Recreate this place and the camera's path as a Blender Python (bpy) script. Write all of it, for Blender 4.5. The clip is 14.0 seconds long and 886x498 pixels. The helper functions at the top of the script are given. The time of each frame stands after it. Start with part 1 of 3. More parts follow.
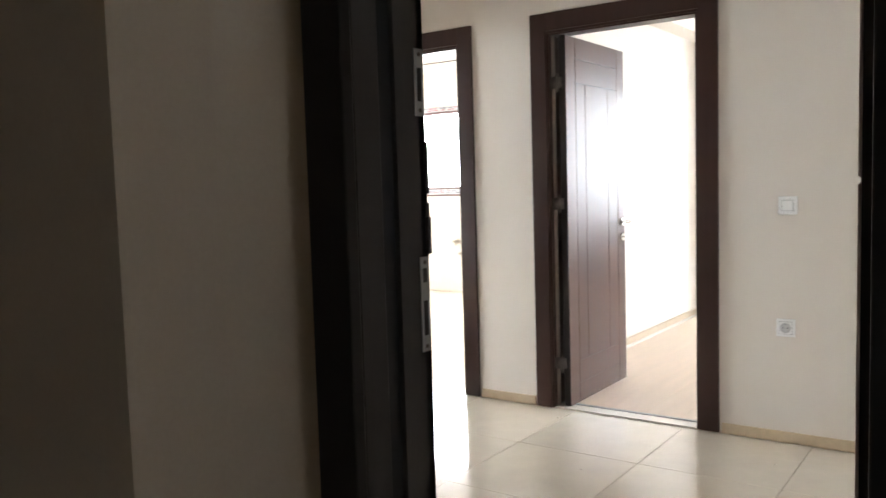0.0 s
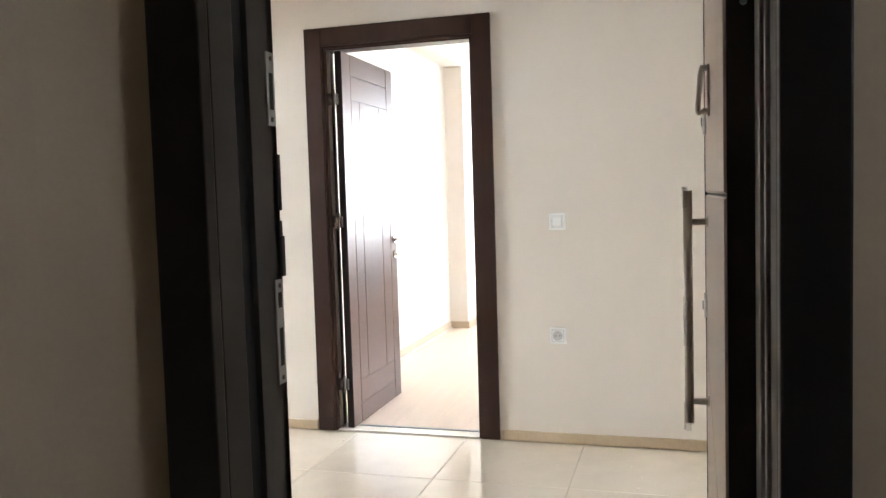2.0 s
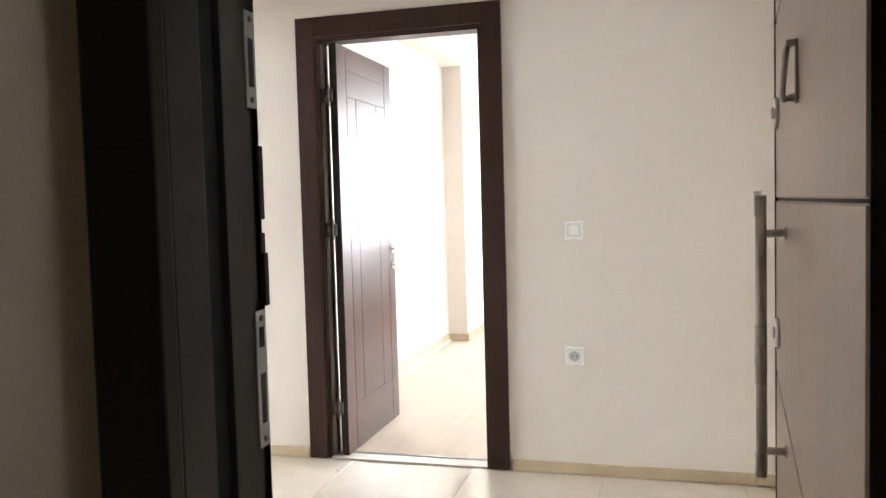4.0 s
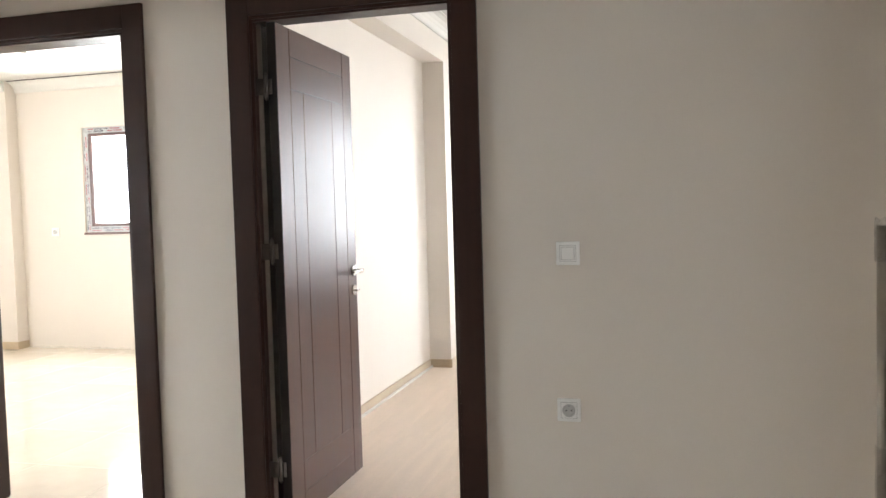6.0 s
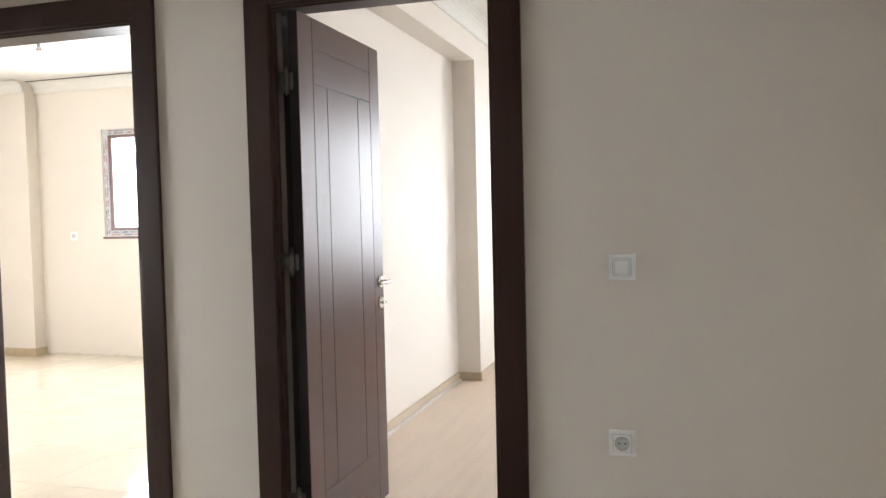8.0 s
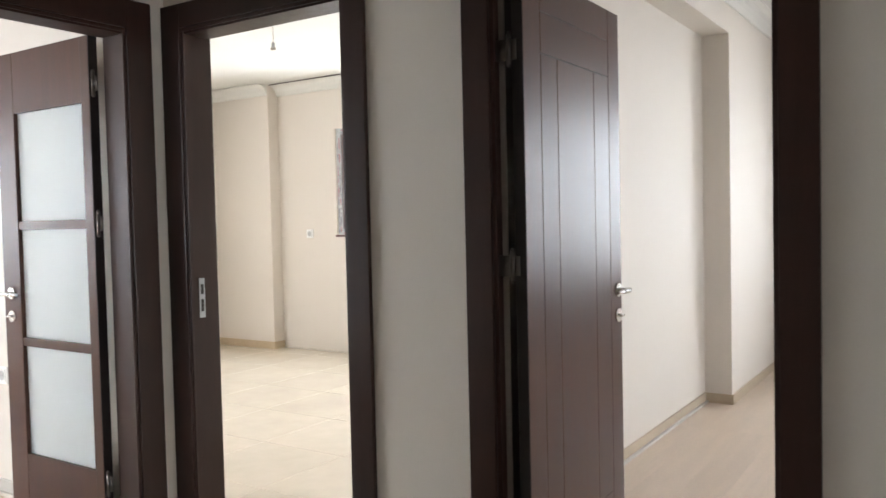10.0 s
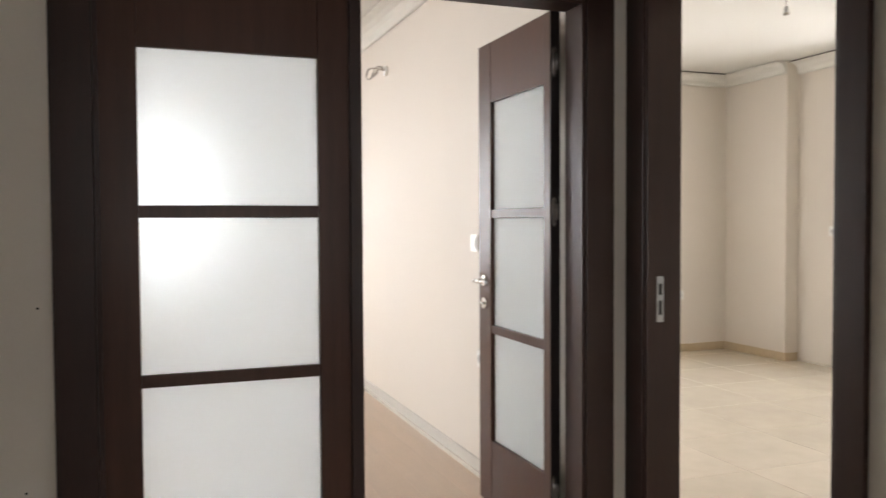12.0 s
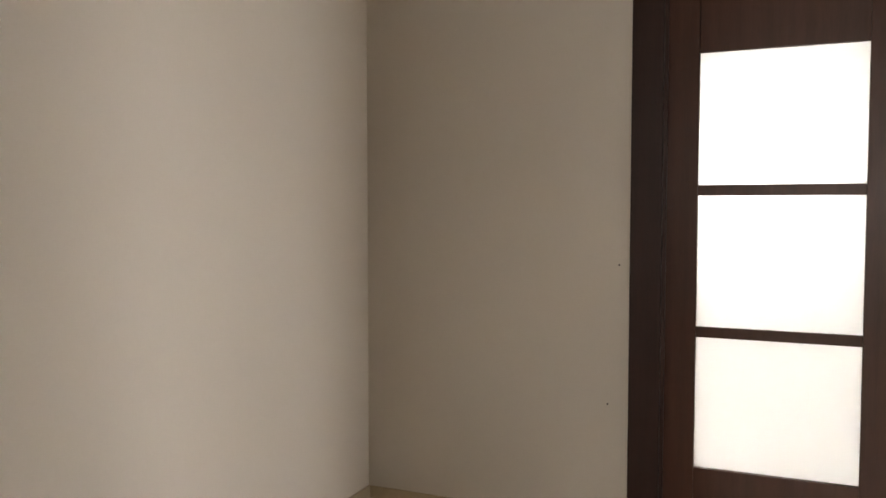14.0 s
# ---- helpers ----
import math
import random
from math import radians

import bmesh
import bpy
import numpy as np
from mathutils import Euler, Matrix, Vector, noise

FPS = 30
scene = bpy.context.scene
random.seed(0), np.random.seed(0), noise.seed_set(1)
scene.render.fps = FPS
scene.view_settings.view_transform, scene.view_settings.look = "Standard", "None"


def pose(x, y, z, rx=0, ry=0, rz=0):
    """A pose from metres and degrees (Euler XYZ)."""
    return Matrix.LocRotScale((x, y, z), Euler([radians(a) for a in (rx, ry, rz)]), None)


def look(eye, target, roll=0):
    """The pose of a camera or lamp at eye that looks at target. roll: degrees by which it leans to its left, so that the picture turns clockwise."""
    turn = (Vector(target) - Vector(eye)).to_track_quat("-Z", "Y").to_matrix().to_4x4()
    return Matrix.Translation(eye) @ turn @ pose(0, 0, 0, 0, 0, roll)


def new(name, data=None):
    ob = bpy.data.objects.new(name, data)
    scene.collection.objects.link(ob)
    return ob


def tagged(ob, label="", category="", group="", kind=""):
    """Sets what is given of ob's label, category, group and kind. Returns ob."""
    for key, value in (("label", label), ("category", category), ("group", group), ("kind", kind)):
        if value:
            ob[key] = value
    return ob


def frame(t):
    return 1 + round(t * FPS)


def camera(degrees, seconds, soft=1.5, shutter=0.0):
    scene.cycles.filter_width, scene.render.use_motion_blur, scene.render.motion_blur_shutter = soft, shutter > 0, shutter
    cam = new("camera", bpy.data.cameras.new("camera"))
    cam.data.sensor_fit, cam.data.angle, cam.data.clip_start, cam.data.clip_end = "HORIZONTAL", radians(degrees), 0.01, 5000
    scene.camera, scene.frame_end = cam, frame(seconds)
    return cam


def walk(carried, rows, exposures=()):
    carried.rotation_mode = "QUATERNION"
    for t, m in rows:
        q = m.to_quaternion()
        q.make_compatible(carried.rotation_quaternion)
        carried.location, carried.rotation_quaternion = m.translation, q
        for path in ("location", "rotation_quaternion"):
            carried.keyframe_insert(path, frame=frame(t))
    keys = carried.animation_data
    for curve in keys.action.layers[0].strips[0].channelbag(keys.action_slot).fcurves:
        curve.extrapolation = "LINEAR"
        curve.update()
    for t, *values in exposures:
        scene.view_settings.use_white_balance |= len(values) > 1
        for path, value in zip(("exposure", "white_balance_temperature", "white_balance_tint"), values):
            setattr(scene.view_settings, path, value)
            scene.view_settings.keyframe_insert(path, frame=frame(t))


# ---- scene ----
cam = camera(57.7, 14.0, shutter=0.2)
PATH = [
    (0, (1.154, -3.924, 1.245), (-0.001, -2.299, 1.089), -1.7),
    (0.5, (1.006, -3.924, 1.246), (0.156, -2.12, 1.097), -1.6),
    (1, (0.933, -3.949, 1.242), (0.299, -2.057, 1.098), -1.6),
    (1.5, (0.889, -3.963, 1.246), (0.318, -2.051, 1.109), -1.6),
    (2, (0.872, -3.963, 1.247), (0.316, -2.047, 1.118), -1.7),
    (2.5, (0.848, -3.96, 1.263), (0.298, -2.041, 1.137), -1.7),
    (2.7, (0.833, -3.948, 1.254), (0.288, -2.028, 1.13), -1.7),
    (5, (0.641, -3.212, 1.247), (0.109, -1.287, 1.135), -1.6),
    (5.5, (0.634, -3.014, 1.263), (0.106, -1.088, 1.153), -1.7),
    (6, (0.636, -2.89, 1.28), (0.111, -0.963, 1.181), -1.6),
    (6.5, (0.629, -2.859, 1.298), (0.099, -0.933, 1.207), -1.6),
    (7, (0.601, -2.83, 1.3), (0.063, -0.906, 1.211), -1.6),
    (7.2, (0.579, -2.79, 1.295), (0.039, -0.866, 1.206), -1.5),
    (9.5, (0.378, -2.263, 1.289), (-0.528, -0.482, 1.212), -1.4),
    (10, (0.301, -2.138, 1.278), (-0.795, -0.466, 1.203), -1.3),
    (10.5, (0.243, -1.983, 1.263), (-1.04, -0.451, 1.19), -1.2),
    (11, (0.203, -1.852, 1.269), (-1.283, -0.515, 1.198), -0.9),
    (11.5, (0.127, -1.72, 1.254), (-1.561, -0.65, 1.186), -0.5),
    (12, (0.073, -1.64, 1.253), (-1.803, -0.949, 1.187), -0.3),
    (12.5, (0.103, -1.526, 1.243), (-1.891, -1.379, 1.18), 0.0),
    (13, (0.167, -1.453, 1.212), (-1.799, -1.820, 1.157), 0.4),
    (13.5, (0.338, -1.400, 1.202), (-1.546, -2.068, 1.131), 0.5),
    (14, (0.529, -1.343, 1.233), (-1.301, -2.144, 1.127), 0.0),
]
EXPOSURES = [(0.0, 2.6, 6450, 10), (0.5, 2.7, 6450, 10), (1.5, 2.9, 6450, 10), (2.0, 3.02, 6450, 10), (2.7, 3.05, 6450, 10), (5.0, 2.72, 6550, 11),
             (5.5, 2.3, 6570, 11), (6.0, 2.1, 6550, 11), (7.2, 2.02, 6520, 11), (9.5, 1.63, 6450, 11), (10.3, 1.42, 6350, 10), (11.0, 1.3, 6500, 11),
             (12.0, 0.97, 6850, 13), (12.5, 0.9, 7200, 14), (13.2, 1.06, 7500, 15), (14.0, 1.68, 7450, 15)]
walk(cam, [(t, look(eye, target, roll)) for t, eye, target, roll in PATH], EXPOSURES)

# ---------------------------------------------------------------- light
world = bpy.data.worlds.new("sky")
scene.world = world
world.use_nodes = True
wn = world.node_tree
sky = wn.nodes.new("ShaderNodeTexSky")
sky.sky_type, sky.sun_disc = "NISHITA", False
sky.sun_elevation, sky.sun_rotation = radians(45), radians(176)
wn.nodes["Background"].inputs["Strength"].default_value = 0.15
wn.links.new(sky.outputs["Color"], wn.nodes["Background"].inputs["Color"])

sun = new("sun", bpy.data.lights.new("sun", "SUN"))
sun.data.energy, sun.data.angle, sun.data.color = 3.0, radians(0.6), (1, 0.95, 0.87)
sun.matrix_world = look((0.5, -8, 8), (0, 0, 0))


def window_light(name, at, towards, w, h, watts, color=(0.94, 0.97, 1.0), spread=180):
    lamp = bpy.data.lights.new(name, "AREA")
    lamp.shape, lamp.size, lamp.size_y, lamp.energy, lamp.color = "RECTANGLE", w, h, watts, color
    lamp.spread = radians(spread)
    ob = new(name, lamp)
    ob.matrix_world = look(at, towards)
    return ob


window_light("bedroom_skylight", (0.75, 5.22, 1.55), (-0.1, 0, 1.2), 1.9, 1.4, 8.5, spread=140)
# fill lamp behind an added east window, brightens the bedroom column
window_light("bedroom_east_fill", (3.02, 2.5, 1.55), (0, 2.5, 1.2), 1.6, 1.3, 1.8)
window_light("kitchen_skylight", (-4.39, 4.02, 1.66), (-4.39, 0, 0.2), 0.7, 0.9, 16)
# fill lamp in an unseen, added door opening of the north wall
window_light("kitchen_north_fill", (-2.3, 4.02, 1.2), (-2.3, 0, 0.0), 0.8, 2.0, 9)
# fill lamp in an added west opening, evens out the kitchen wall
window_light("kitchen_west_fill", (-6.52, 1.2, 1.5), (-3.0, 2.6, 1.2), 1.2, 1.3, 16)
window_light("salon_skylight", (-8.72, -2.4, 1.5), (0, -2.4, 0.6), 2.7, 1.5, 19, spread=100)
# fill lamp in an added south opening, spreads light along the salon wall
window_light("salon_south_fill", (-4.3, -4.62, 1.5), (-4.1, 0, 1.0), 2.2, 1.4, 8)
window_light("balcony_skylight", (-7.55, 0.25, 1.1), (-7.3, -4, 0.8), 1.4, 2.0, 22)
# weak warm fill for the landing, from an assumed opening out of view
window_light("stairwell_fill", (3.05, -3.7, 1.9), (-0.5, -3.6, 1.0), 0.45, 0.45, 0.13, (1.0, 0.80, 0.58))
# fill lamp in an added room, lifts the right end of the hall
window_light("hall_east_fill", (4.28, -1.0, 1.5), (1.0, -0.7, 1.1), 1.1, 1.1, 7.5, (1.0, 0.97, 0.93))


# ---------------------------------------------------------------- materials
def mat(name, color, rough=0.5, metal=0.0, var=0.08, scale=3.0, fine=60.0, bump=0.0, stretch=(1, 1, 1), coat=0.0, random=0.0,
        trans=0.0, spec=0.5, dark=None):
    m = bpy.data.materials.new(name)
    m.use_nodes = True
    nt, b = m.node_tree, m.node_tree.nodes["Principled BSDF"]
    b.inputs["Roughness"].default_value, b.inputs["Metallic"].default_value = rough, metal
    b.inputs["Coat Weight"].default_value, b.inputs["Transmission Weight"].default_value = coat, trans
    b.inputs["Coat Roughness"].default_value = 0.12
    b.inputs["Specular IOR Level"].default_value = spec
    co = nt.nodes.new("ShaderNodeTexCoord")
    mp = nt.nodes.new("ShaderNodeMapping")
    mp.inputs["Scale"].default_value = stretch
    info = nt.nodes.new("ShaderNodeObjectInfo")
    geo = nt.nodes.new("ShaderNodeNewGeometry")
    add = nt.nodes.new("ShaderNodeVectorMath")
    add.operation = "MULTIPLY_ADD"
    add.inputs[0].default_value = (0, 0, 0)
    if random:
        comb = nt.nodes.new("ShaderNodeCombineXYZ")
        for k in range(3):
            nt.links.new(info.outputs["Random"], comb.inputs[k])
        nt.links.new(comb.outputs[0], add.inputs[0])
    add.inputs[1].default_value = (37, 53, 17)
    nt.links.new(geo.outputs["Position"], add.inputs[2])
    nt.links.new(add.outputs[0], mp.inputs["Vector"])
    big = nt.nodes.new("ShaderNodeTexNoise")
    big.inputs["Scale"].default_value, big.inputs["Detail"].default_value = scale, 4
    small = nt.nodes.new("ShaderNodeTexNoise")
    small.inputs["Scale"].default_value, small.inputs["Detail"].default_value = fine, 3
    for n in (big, small):
        nt.links.new(mp.outputs[0], n.inputs["Vector"])
    mix = nt.nodes.new("ShaderNodeMix")
    mix.data_type = "FLOAT"
    mix.inputs[0].default_value = 0.4
    nt.links.new(big.outputs["Fac"], mix.inputs[2])
    nt.links.new(small.outputs["Fac"], mix.inputs[3])
    ramp = nt.nodes.new("ShaderNodeValToRGB")
    ramp.color_ramp.elements[0].position, ramp.color_ramp.elements[1].position = 0.3, 0.7
    lo = dark or [c * (1 - var) for c in color]
    hi = [min(1, c * (1 + var)) for c in color]
    ramp.color_ramp.elements[0].color, ramp.color_ramp.elements[1].color = (*lo, 1), (*hi, 1)
    nt.links.new(mix.outputs[0], ramp.inputs["Fac"])
    out = ramp.outputs["Color"]
    if random:
        hsv = nt.nodes.new("ShaderNodeHueSaturation")
        rng = nt.nodes.new("ShaderNodeMapRange")
        rng.inputs["To Min"].default_value, rng.inputs["To Max"].default_value = 1 - random, 1 + random
        nt.links.new(info.outputs["Random"], rng.inputs["Value"])
        nt.links.new(rng.outputs[0], hsv.inputs["Value"])
        nt.links.new(out, hsv.inputs["Color"])
        out = hsv.outputs["Color"]
    nt.links.new(out, b.inputs["Base Color"])
    rr = nt.nodes.new("ShaderNodeMapRange")
    rr.inputs["To Min"].default_value, rr.inputs["To Max"].default_value = rough * 0.8, min(1, rough * 1.2)
    nt.links.new(big.outputs["Fac"], rr.inputs["Value"])
    nt.links.new(rr.outputs[0], b.inputs["Roughness"])
    if bump:
        bp = nt.nodes.new("ShaderNodeBump")
        bp.inputs["Strength"].default_value, bp.inputs["Distance"].default_value = bump, 0.002
        nt.links.new(small.outputs["Fac"], bp.inputs["Height"])
        nt.links.new(bp.outputs[0], b.inputs["Normal"])
    return m


PAINT = mat("cream_wall_paint", (0.67, 0.615, 0.55), 0.75, var=0.025, scale=1.3, fine=140, bump=0.10)
CEIL = mat("ceiling_paint", (0.66, 0.645, 0.60), 0.8, var=0.02, scale=1.2, fine=120, bump=0.05)
# beige stairwell paint, darkened so its colour carries some of the dimness
STAIR = mat("dimmed_stairwell_paint", (0.42, 0.335, 0.245), 0.8, var=0.05, scale=1.6, fine=90, bump=0.2)
WOOD = mat("walnut_laminate", (0.030, 0.0118, 0.0083), 0.38, var=0.25, scale=4, fine=55, bump=0.08, stretch=(6, 6, 0.35), spec=0.32)
LEAF = mat("walnut_door_face", (0.062, 0.0252, 0.0150), 0.36, var=0.22, scale=4, fine=60, bump=0.06, stretch=(7, 7, 0.3), random=0.06, spec=0.24)
# near-black, stands for shade in the leaf grooves and the cornice gap
GROOVE = mat("groove_shadow_wood", (0.016, 0.008, 0.007), 0.6, var=0.2)
STEEL_DARK = mat("dark_brown_steel", (0.016, 0.010, 0.009), 0.55, var=0.2, scale=5, fine=80, bump=0.05, spec=0.25)
ENTRY = mat("entrance_laminate", (0.43, 0.33, 0.28), 0.3, var=0.14, scale=3, fine=50, bump=0.05, stretch=(4, 4, 0.3))
CHROME = mat("satin_chrome", (0.70, 0.68, 0.64), 0.24, metal=1.0, var=0.06)
GOLD = mat("brass_grey_pull", (0.48, 0.45, 0.41), 0.38, metal=1.0, var=0.08)
HINGE = mat("dark_hinge_metal", (0.13, 0.115, 0.105), 0.4, metal=1.0, var=0.15)
ZINC = mat("zinc_plate", (0.33, 0.345, 0.36), 0.4, metal=1.0, var=0.1)
BLACK = mat("black_void", (0.008, 0.008, 0.008), 0.7)
FRAME_BLACK = mat("black_brown_casing", (0.0065, 0.0045, 0.004), 0.42, var=0.2, scale=6, fine=90, bump=0.05, spec=0.3)
JAMB = mat("brown_grey_steel", (0.026, 0.022, 0.020), 0.5, var=0.15, scale=6, fine=90, bump=0.05, spec=0.3)
BRUSHED = mat("brushed_grey_frame", (0.27, 0.26, 0.255), 0.4, metal=0.6, var=0.12, scale=5, fine=90, stretch=(8, 8, 0.3))
# pale colour of the grazing reflection on the bedroom door jamb
SHEEN = mat("jamb_sheen", (0.24, 0.205, 0.185), 0.5, var=0.1)
PLASTIC = mat("white_plastic", (0.82, 0.82, 0.80), 0.28, var=0.015)
# white plastic greyed to paint the shade in the socket well
PLASTIC_M = mat("well_shade_plastic", (0.50, 0.50, 0.49), 0.35)
# real grey of the lamp holder, also shadow lines painted on wall plates
PLASTIC_D = mat("grey_plastic_and_shade", (0.35, 0.35, 0.34), 0.4)
TILE = mat("polished_cream_tile", (0.66, 0.59, 0.485), 0.07, var=0.07, scale=2.2, fine=9, random=0.02, coat=0.25)
GROUT = mat("tile_grout", (0.46, 0.40, 0.32), 0.8, var=0.1)
PLANK = mat("light_oak_laminate", (0.56, 0.45, 0.355), 0.42, var=0.10, scale=2.5, fine=45, stretch=(6, 0.6, 1), random=0.018, bump=0.03)
PLANK_S = mat("light_oak_laminate_salon", (0.49, 0.375, 0.28), 0.42, var=0.10, scale=2.5, fine=45, stretch=(0.6, 6, 1), random=0.018, bump=0.03)
BASE_T = mat("beige_tile_skirting", (0.50, 0.39, 0.26), 0.3, var=0.12, scale=6, fine=40)
BASE_W = mat("oak_skirting", (0.47, 0.375, 0.265), 0.45, var=0.12, scale=4, fine=60)
BASE_G = mat("pale_grey_skirting", (0.53, 0.50, 0.46), 0.45, var=0.06)
STONE = mat("pale_threshold_stone", (0.66, 0.62, 0.55), 0.25, var=0.08, scale=8)
FILM = mat("protective_film", (0.44, 0.45, 0.46), 0.35, var=0.3, scale=25, fine=90)
PVC = mat("brown_pvc", (0.11, 0.055, 0.045), 0.35, var=0.1)
INK = mat("film_print_dark", (0.07, 0.06, 0.08), 0.5)
INK_R = mat("film_print_red", (0.35, 0.05, 0.06), 0.5)
BRASS = mat("tap_metal", (0.42, 0.38, 0.32), 0.35, metal=1.0, var=0.15)
CONC = mat("balcony_concrete", (0.55, 0.53, 0.50), 0.8, var=0.1, bump=0.2)
PLASTER = mat("rough_unfinished_plaster", (0.60, 0.55, 0.47), 0.9, var=0.15, scale=20, bump=0.5)
WIRE = mat("lamp_wire", (0.35, 0.31, 0.27), 0.5)
SHRINK = mat("clear_wrap", (0.85, 0.85, 0.83), 0.2, var=0.02)
SHRINK.node_tree.nodes["Principled BSDF"].inputs["Alpha"].default_value = 0.2

FROST = bpy.data.materials.new("frosted_glass")
FROST.use_nodes = True
ft = FROST.node_tree
fb = ft.nodes["Principled BSDF"]
fb.inputs["Base Color"].default_value = (0.93, 0.96, 0.95, 1)
fb.inputs["Roughness"].default_value, fb.inputs["Transmission Weight"].default_value = 0.46, 1.0
fb.inputs["IOR"].default_value = 1.3
fn = ft.nodes.new("ShaderNodeTexNoise")
fn.inputs["Scale"].default_value = 400
fbump = ft.nodes.new("ShaderNodeBump")
fbump.inputs["Strength"].default_value, fbump.inputs["Distance"].default_value = 0.05, 0.001
ft.links.new(fn.outputs["Fac"], fbump.inputs["Height"])
ft.links.new(fbump.outputs[0], fb.inputs["Normal"])
ftr = ft.nodes.new("ShaderNodeBsdfTranslucent")
ftr.inputs["Color"].default_value = (0.93, 0.96, 0.98, 1)
fmix = ft.nodes.new("ShaderNodeMixShader")
fmix.inputs[0].default_value = 0.66
ft.links.new(fb.outputs[0], fmix.inputs[1])
fdf = ft.nodes.new("ShaderNodeBsdfDiffuse")
fdf.inputs["Color"].default_value = (0.90, 0.95, 0.955, 1)
fmix2 = ft.nodes.new("ShaderNodeMixShader")
fmix2.inputs[0].default_value = 0.48
ft.links.new(ftr.outputs[0], fmix2.inputs[1])
ft.links.new(fdf.outputs[0], fmix2.inputs[2])
ft.links.new(fmix2.outputs[0], fmix.inputs[2])
ft.links.new(fmix.outputs[0], ft.nodes["Material Output"].inputs["Surface"])

GLASS = bpy.data.materials.new("window_glass")
GLASS.use_nodes = True
gb = GLASS.node_tree.nodes["Principled BSDF"]
gb.inputs["Roughness"].default_value, gb.inputs["Transmission Weight"].default_value = 0.02, 1.0
gb.inputs["IOR"].default_value = 1.1

# emissive colour, stands in for the white brightness outside the windows
SKY_GLOW = bpy.data.materials.new("glowing_sky_backdrop")
SKY_GLOW.use_nodes = True
hb = SKY_GLOW.node_tree.nodes["Principled BSDF"]
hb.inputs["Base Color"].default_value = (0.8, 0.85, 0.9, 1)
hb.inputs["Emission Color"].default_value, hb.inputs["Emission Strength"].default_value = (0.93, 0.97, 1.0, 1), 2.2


# ---------------------------------------------------------------- builders
def add_box(bm, x0, x1, y0, y1, z0, z1, bevel=0.0):
    m = Matrix.Translation(((x0 + x1) / 2, (y0 + y1) / 2, (z0 + z1) / 2)) @ Matrix.Diagonal((x1 - x0, y1 - y0, z1 - z0, 1))
    made = bmesh.ops.create_cube(bm, size=1, matrix=m)
    if bevel:
        edges = {e for v in made["verts"] for e in v.link_edges}
        bmesh.ops.bevel(bm, geom=list(edges), offset=bevel, segments=2, affect="EDGES", profile=0.6)
    return bm


def box(*args, bevel=0.0):
    return add_box(bmesh.new(), *args, bevel=bevel)


def add_rod(bm, a, b, r, r2=None, seg=20):
    a, b = Vector(a), Vector(b)
    d = b - a
    m = Matrix.Translation((a + b) / 2) @ d.to_track_quat("Z", "Y").to_matrix().to_4x4()
    bmesh.ops.create_cone(bm, cap_ends=True, segments=seg, radius1=r, radius2=r if r2 is None else r2, depth=d.length, matrix=m)
    return bm


def rod(a, b, r, r2=None, seg=20):
    return add_rod(bmesh.new(), a, b, r, r2, seg)


def mesh_from(bm, name, material, smooth=False):
    me = bpy.data.meshes.new(name)
    bmesh.ops.recalc_face_normals(bm, faces=bm.faces)
    bm.to_mesh(me)
    bm.free()
    me.materials.append(material)
    if smooth:
        for p in me.polygons:
            p.use_smooth = len(p.vertices) == 4
    return me


def part(name, bm, material, parent, label="", smooth=False):
    ob = new(name, mesh_from(bm, name, material, smooth))
    ob.parent = parent
    if label:
        ob["label"] = label
    return ob


def thing(name, label, category, kind="", group="", at=(0, 0, 0)):
    ob = new(name)
    ob.empty_display_size = 0.1
    ob.location = at
    return tagged(ob, label, category, group, kind)


def solid(name, bm, material, label, category, kind="", smooth=False):
    return tagged(new(name, mesh_from(bm, name, material, smooth)), label, category, kind=kind)


def tube(name, pts, r, material, parent, label=""):
    cu = bpy.data.curves.new(name, "CURVE")
    cu.dimensions, cu.bevel_depth, cu.bevel_resolution = "3D", r, 3
    sp = cu.splines.new("NURBS")
    sp.points.add(len(pts) - 1)
    for p, q in zip(sp.points, pts):
        p.co = (*q, 1)
    sp.use_endpoint_u, sp.order_u = True, 3
    cu.materials.append(material)
    ob = new(name, cu)
    ob.parent = parent
    if label:
        ob["label"] = label
    return ob


def wall(name, boxes, material=PAINT, label="smooth cream painted plaster wall"):
    bm = bmesh.new()
    for b in boxes:
        add_box(bm, *b)
    return solid(name, bm, material, label, "wall", "structure")


def skirting(name, x0, x1, y0, y1, h, material, label):
    return solid(name, box(x0, x1, y0, y1, 0.0, h, bevel=0.003), material, label, "skirting", "structure")


def cornice(name, a, b, inward, top, size=0.11):
    """A rounded plaster moulding from a to b under the ceiling, reaching inward from the wall."""
    a, b, n = Vector((*a, 0)), Vector((*b, 0)), Vector((*inward, 0))
    prof = [(0, -size), (0.012, -size), (0.02, -size + 0.012)]
    prof += [(0.02 + (size - 0.02) * (1 - math.cos(t)), -size + 0.012 + (size - 0.026) * math.sin(t)) for t in (0.35, 0.7, 1.05, 1.4)]
    prof += [(size + 0.004, -0.014), (size + 0.004, -0.006), (0, -0.006)]
    bm = bmesh.new()
    rings = [[bm.verts.new(p + n * u + Vector((0, 0, top + w))) for u, w in prof] for p in (a, b)]
    k = len(prof)
    for i in range(k):
        bm.faces.new((rings[0][i], rings[0][(i + 1) % k], rings[1][(i + 1) % k], rings[1][i]))
    bm.faces.new(rings[0])
    bm.faces.new(rings[1][::-1])
    return solid(name, bm, CEIL, "white moulded plaster cornice under the ceiling", "cornice", "structure")


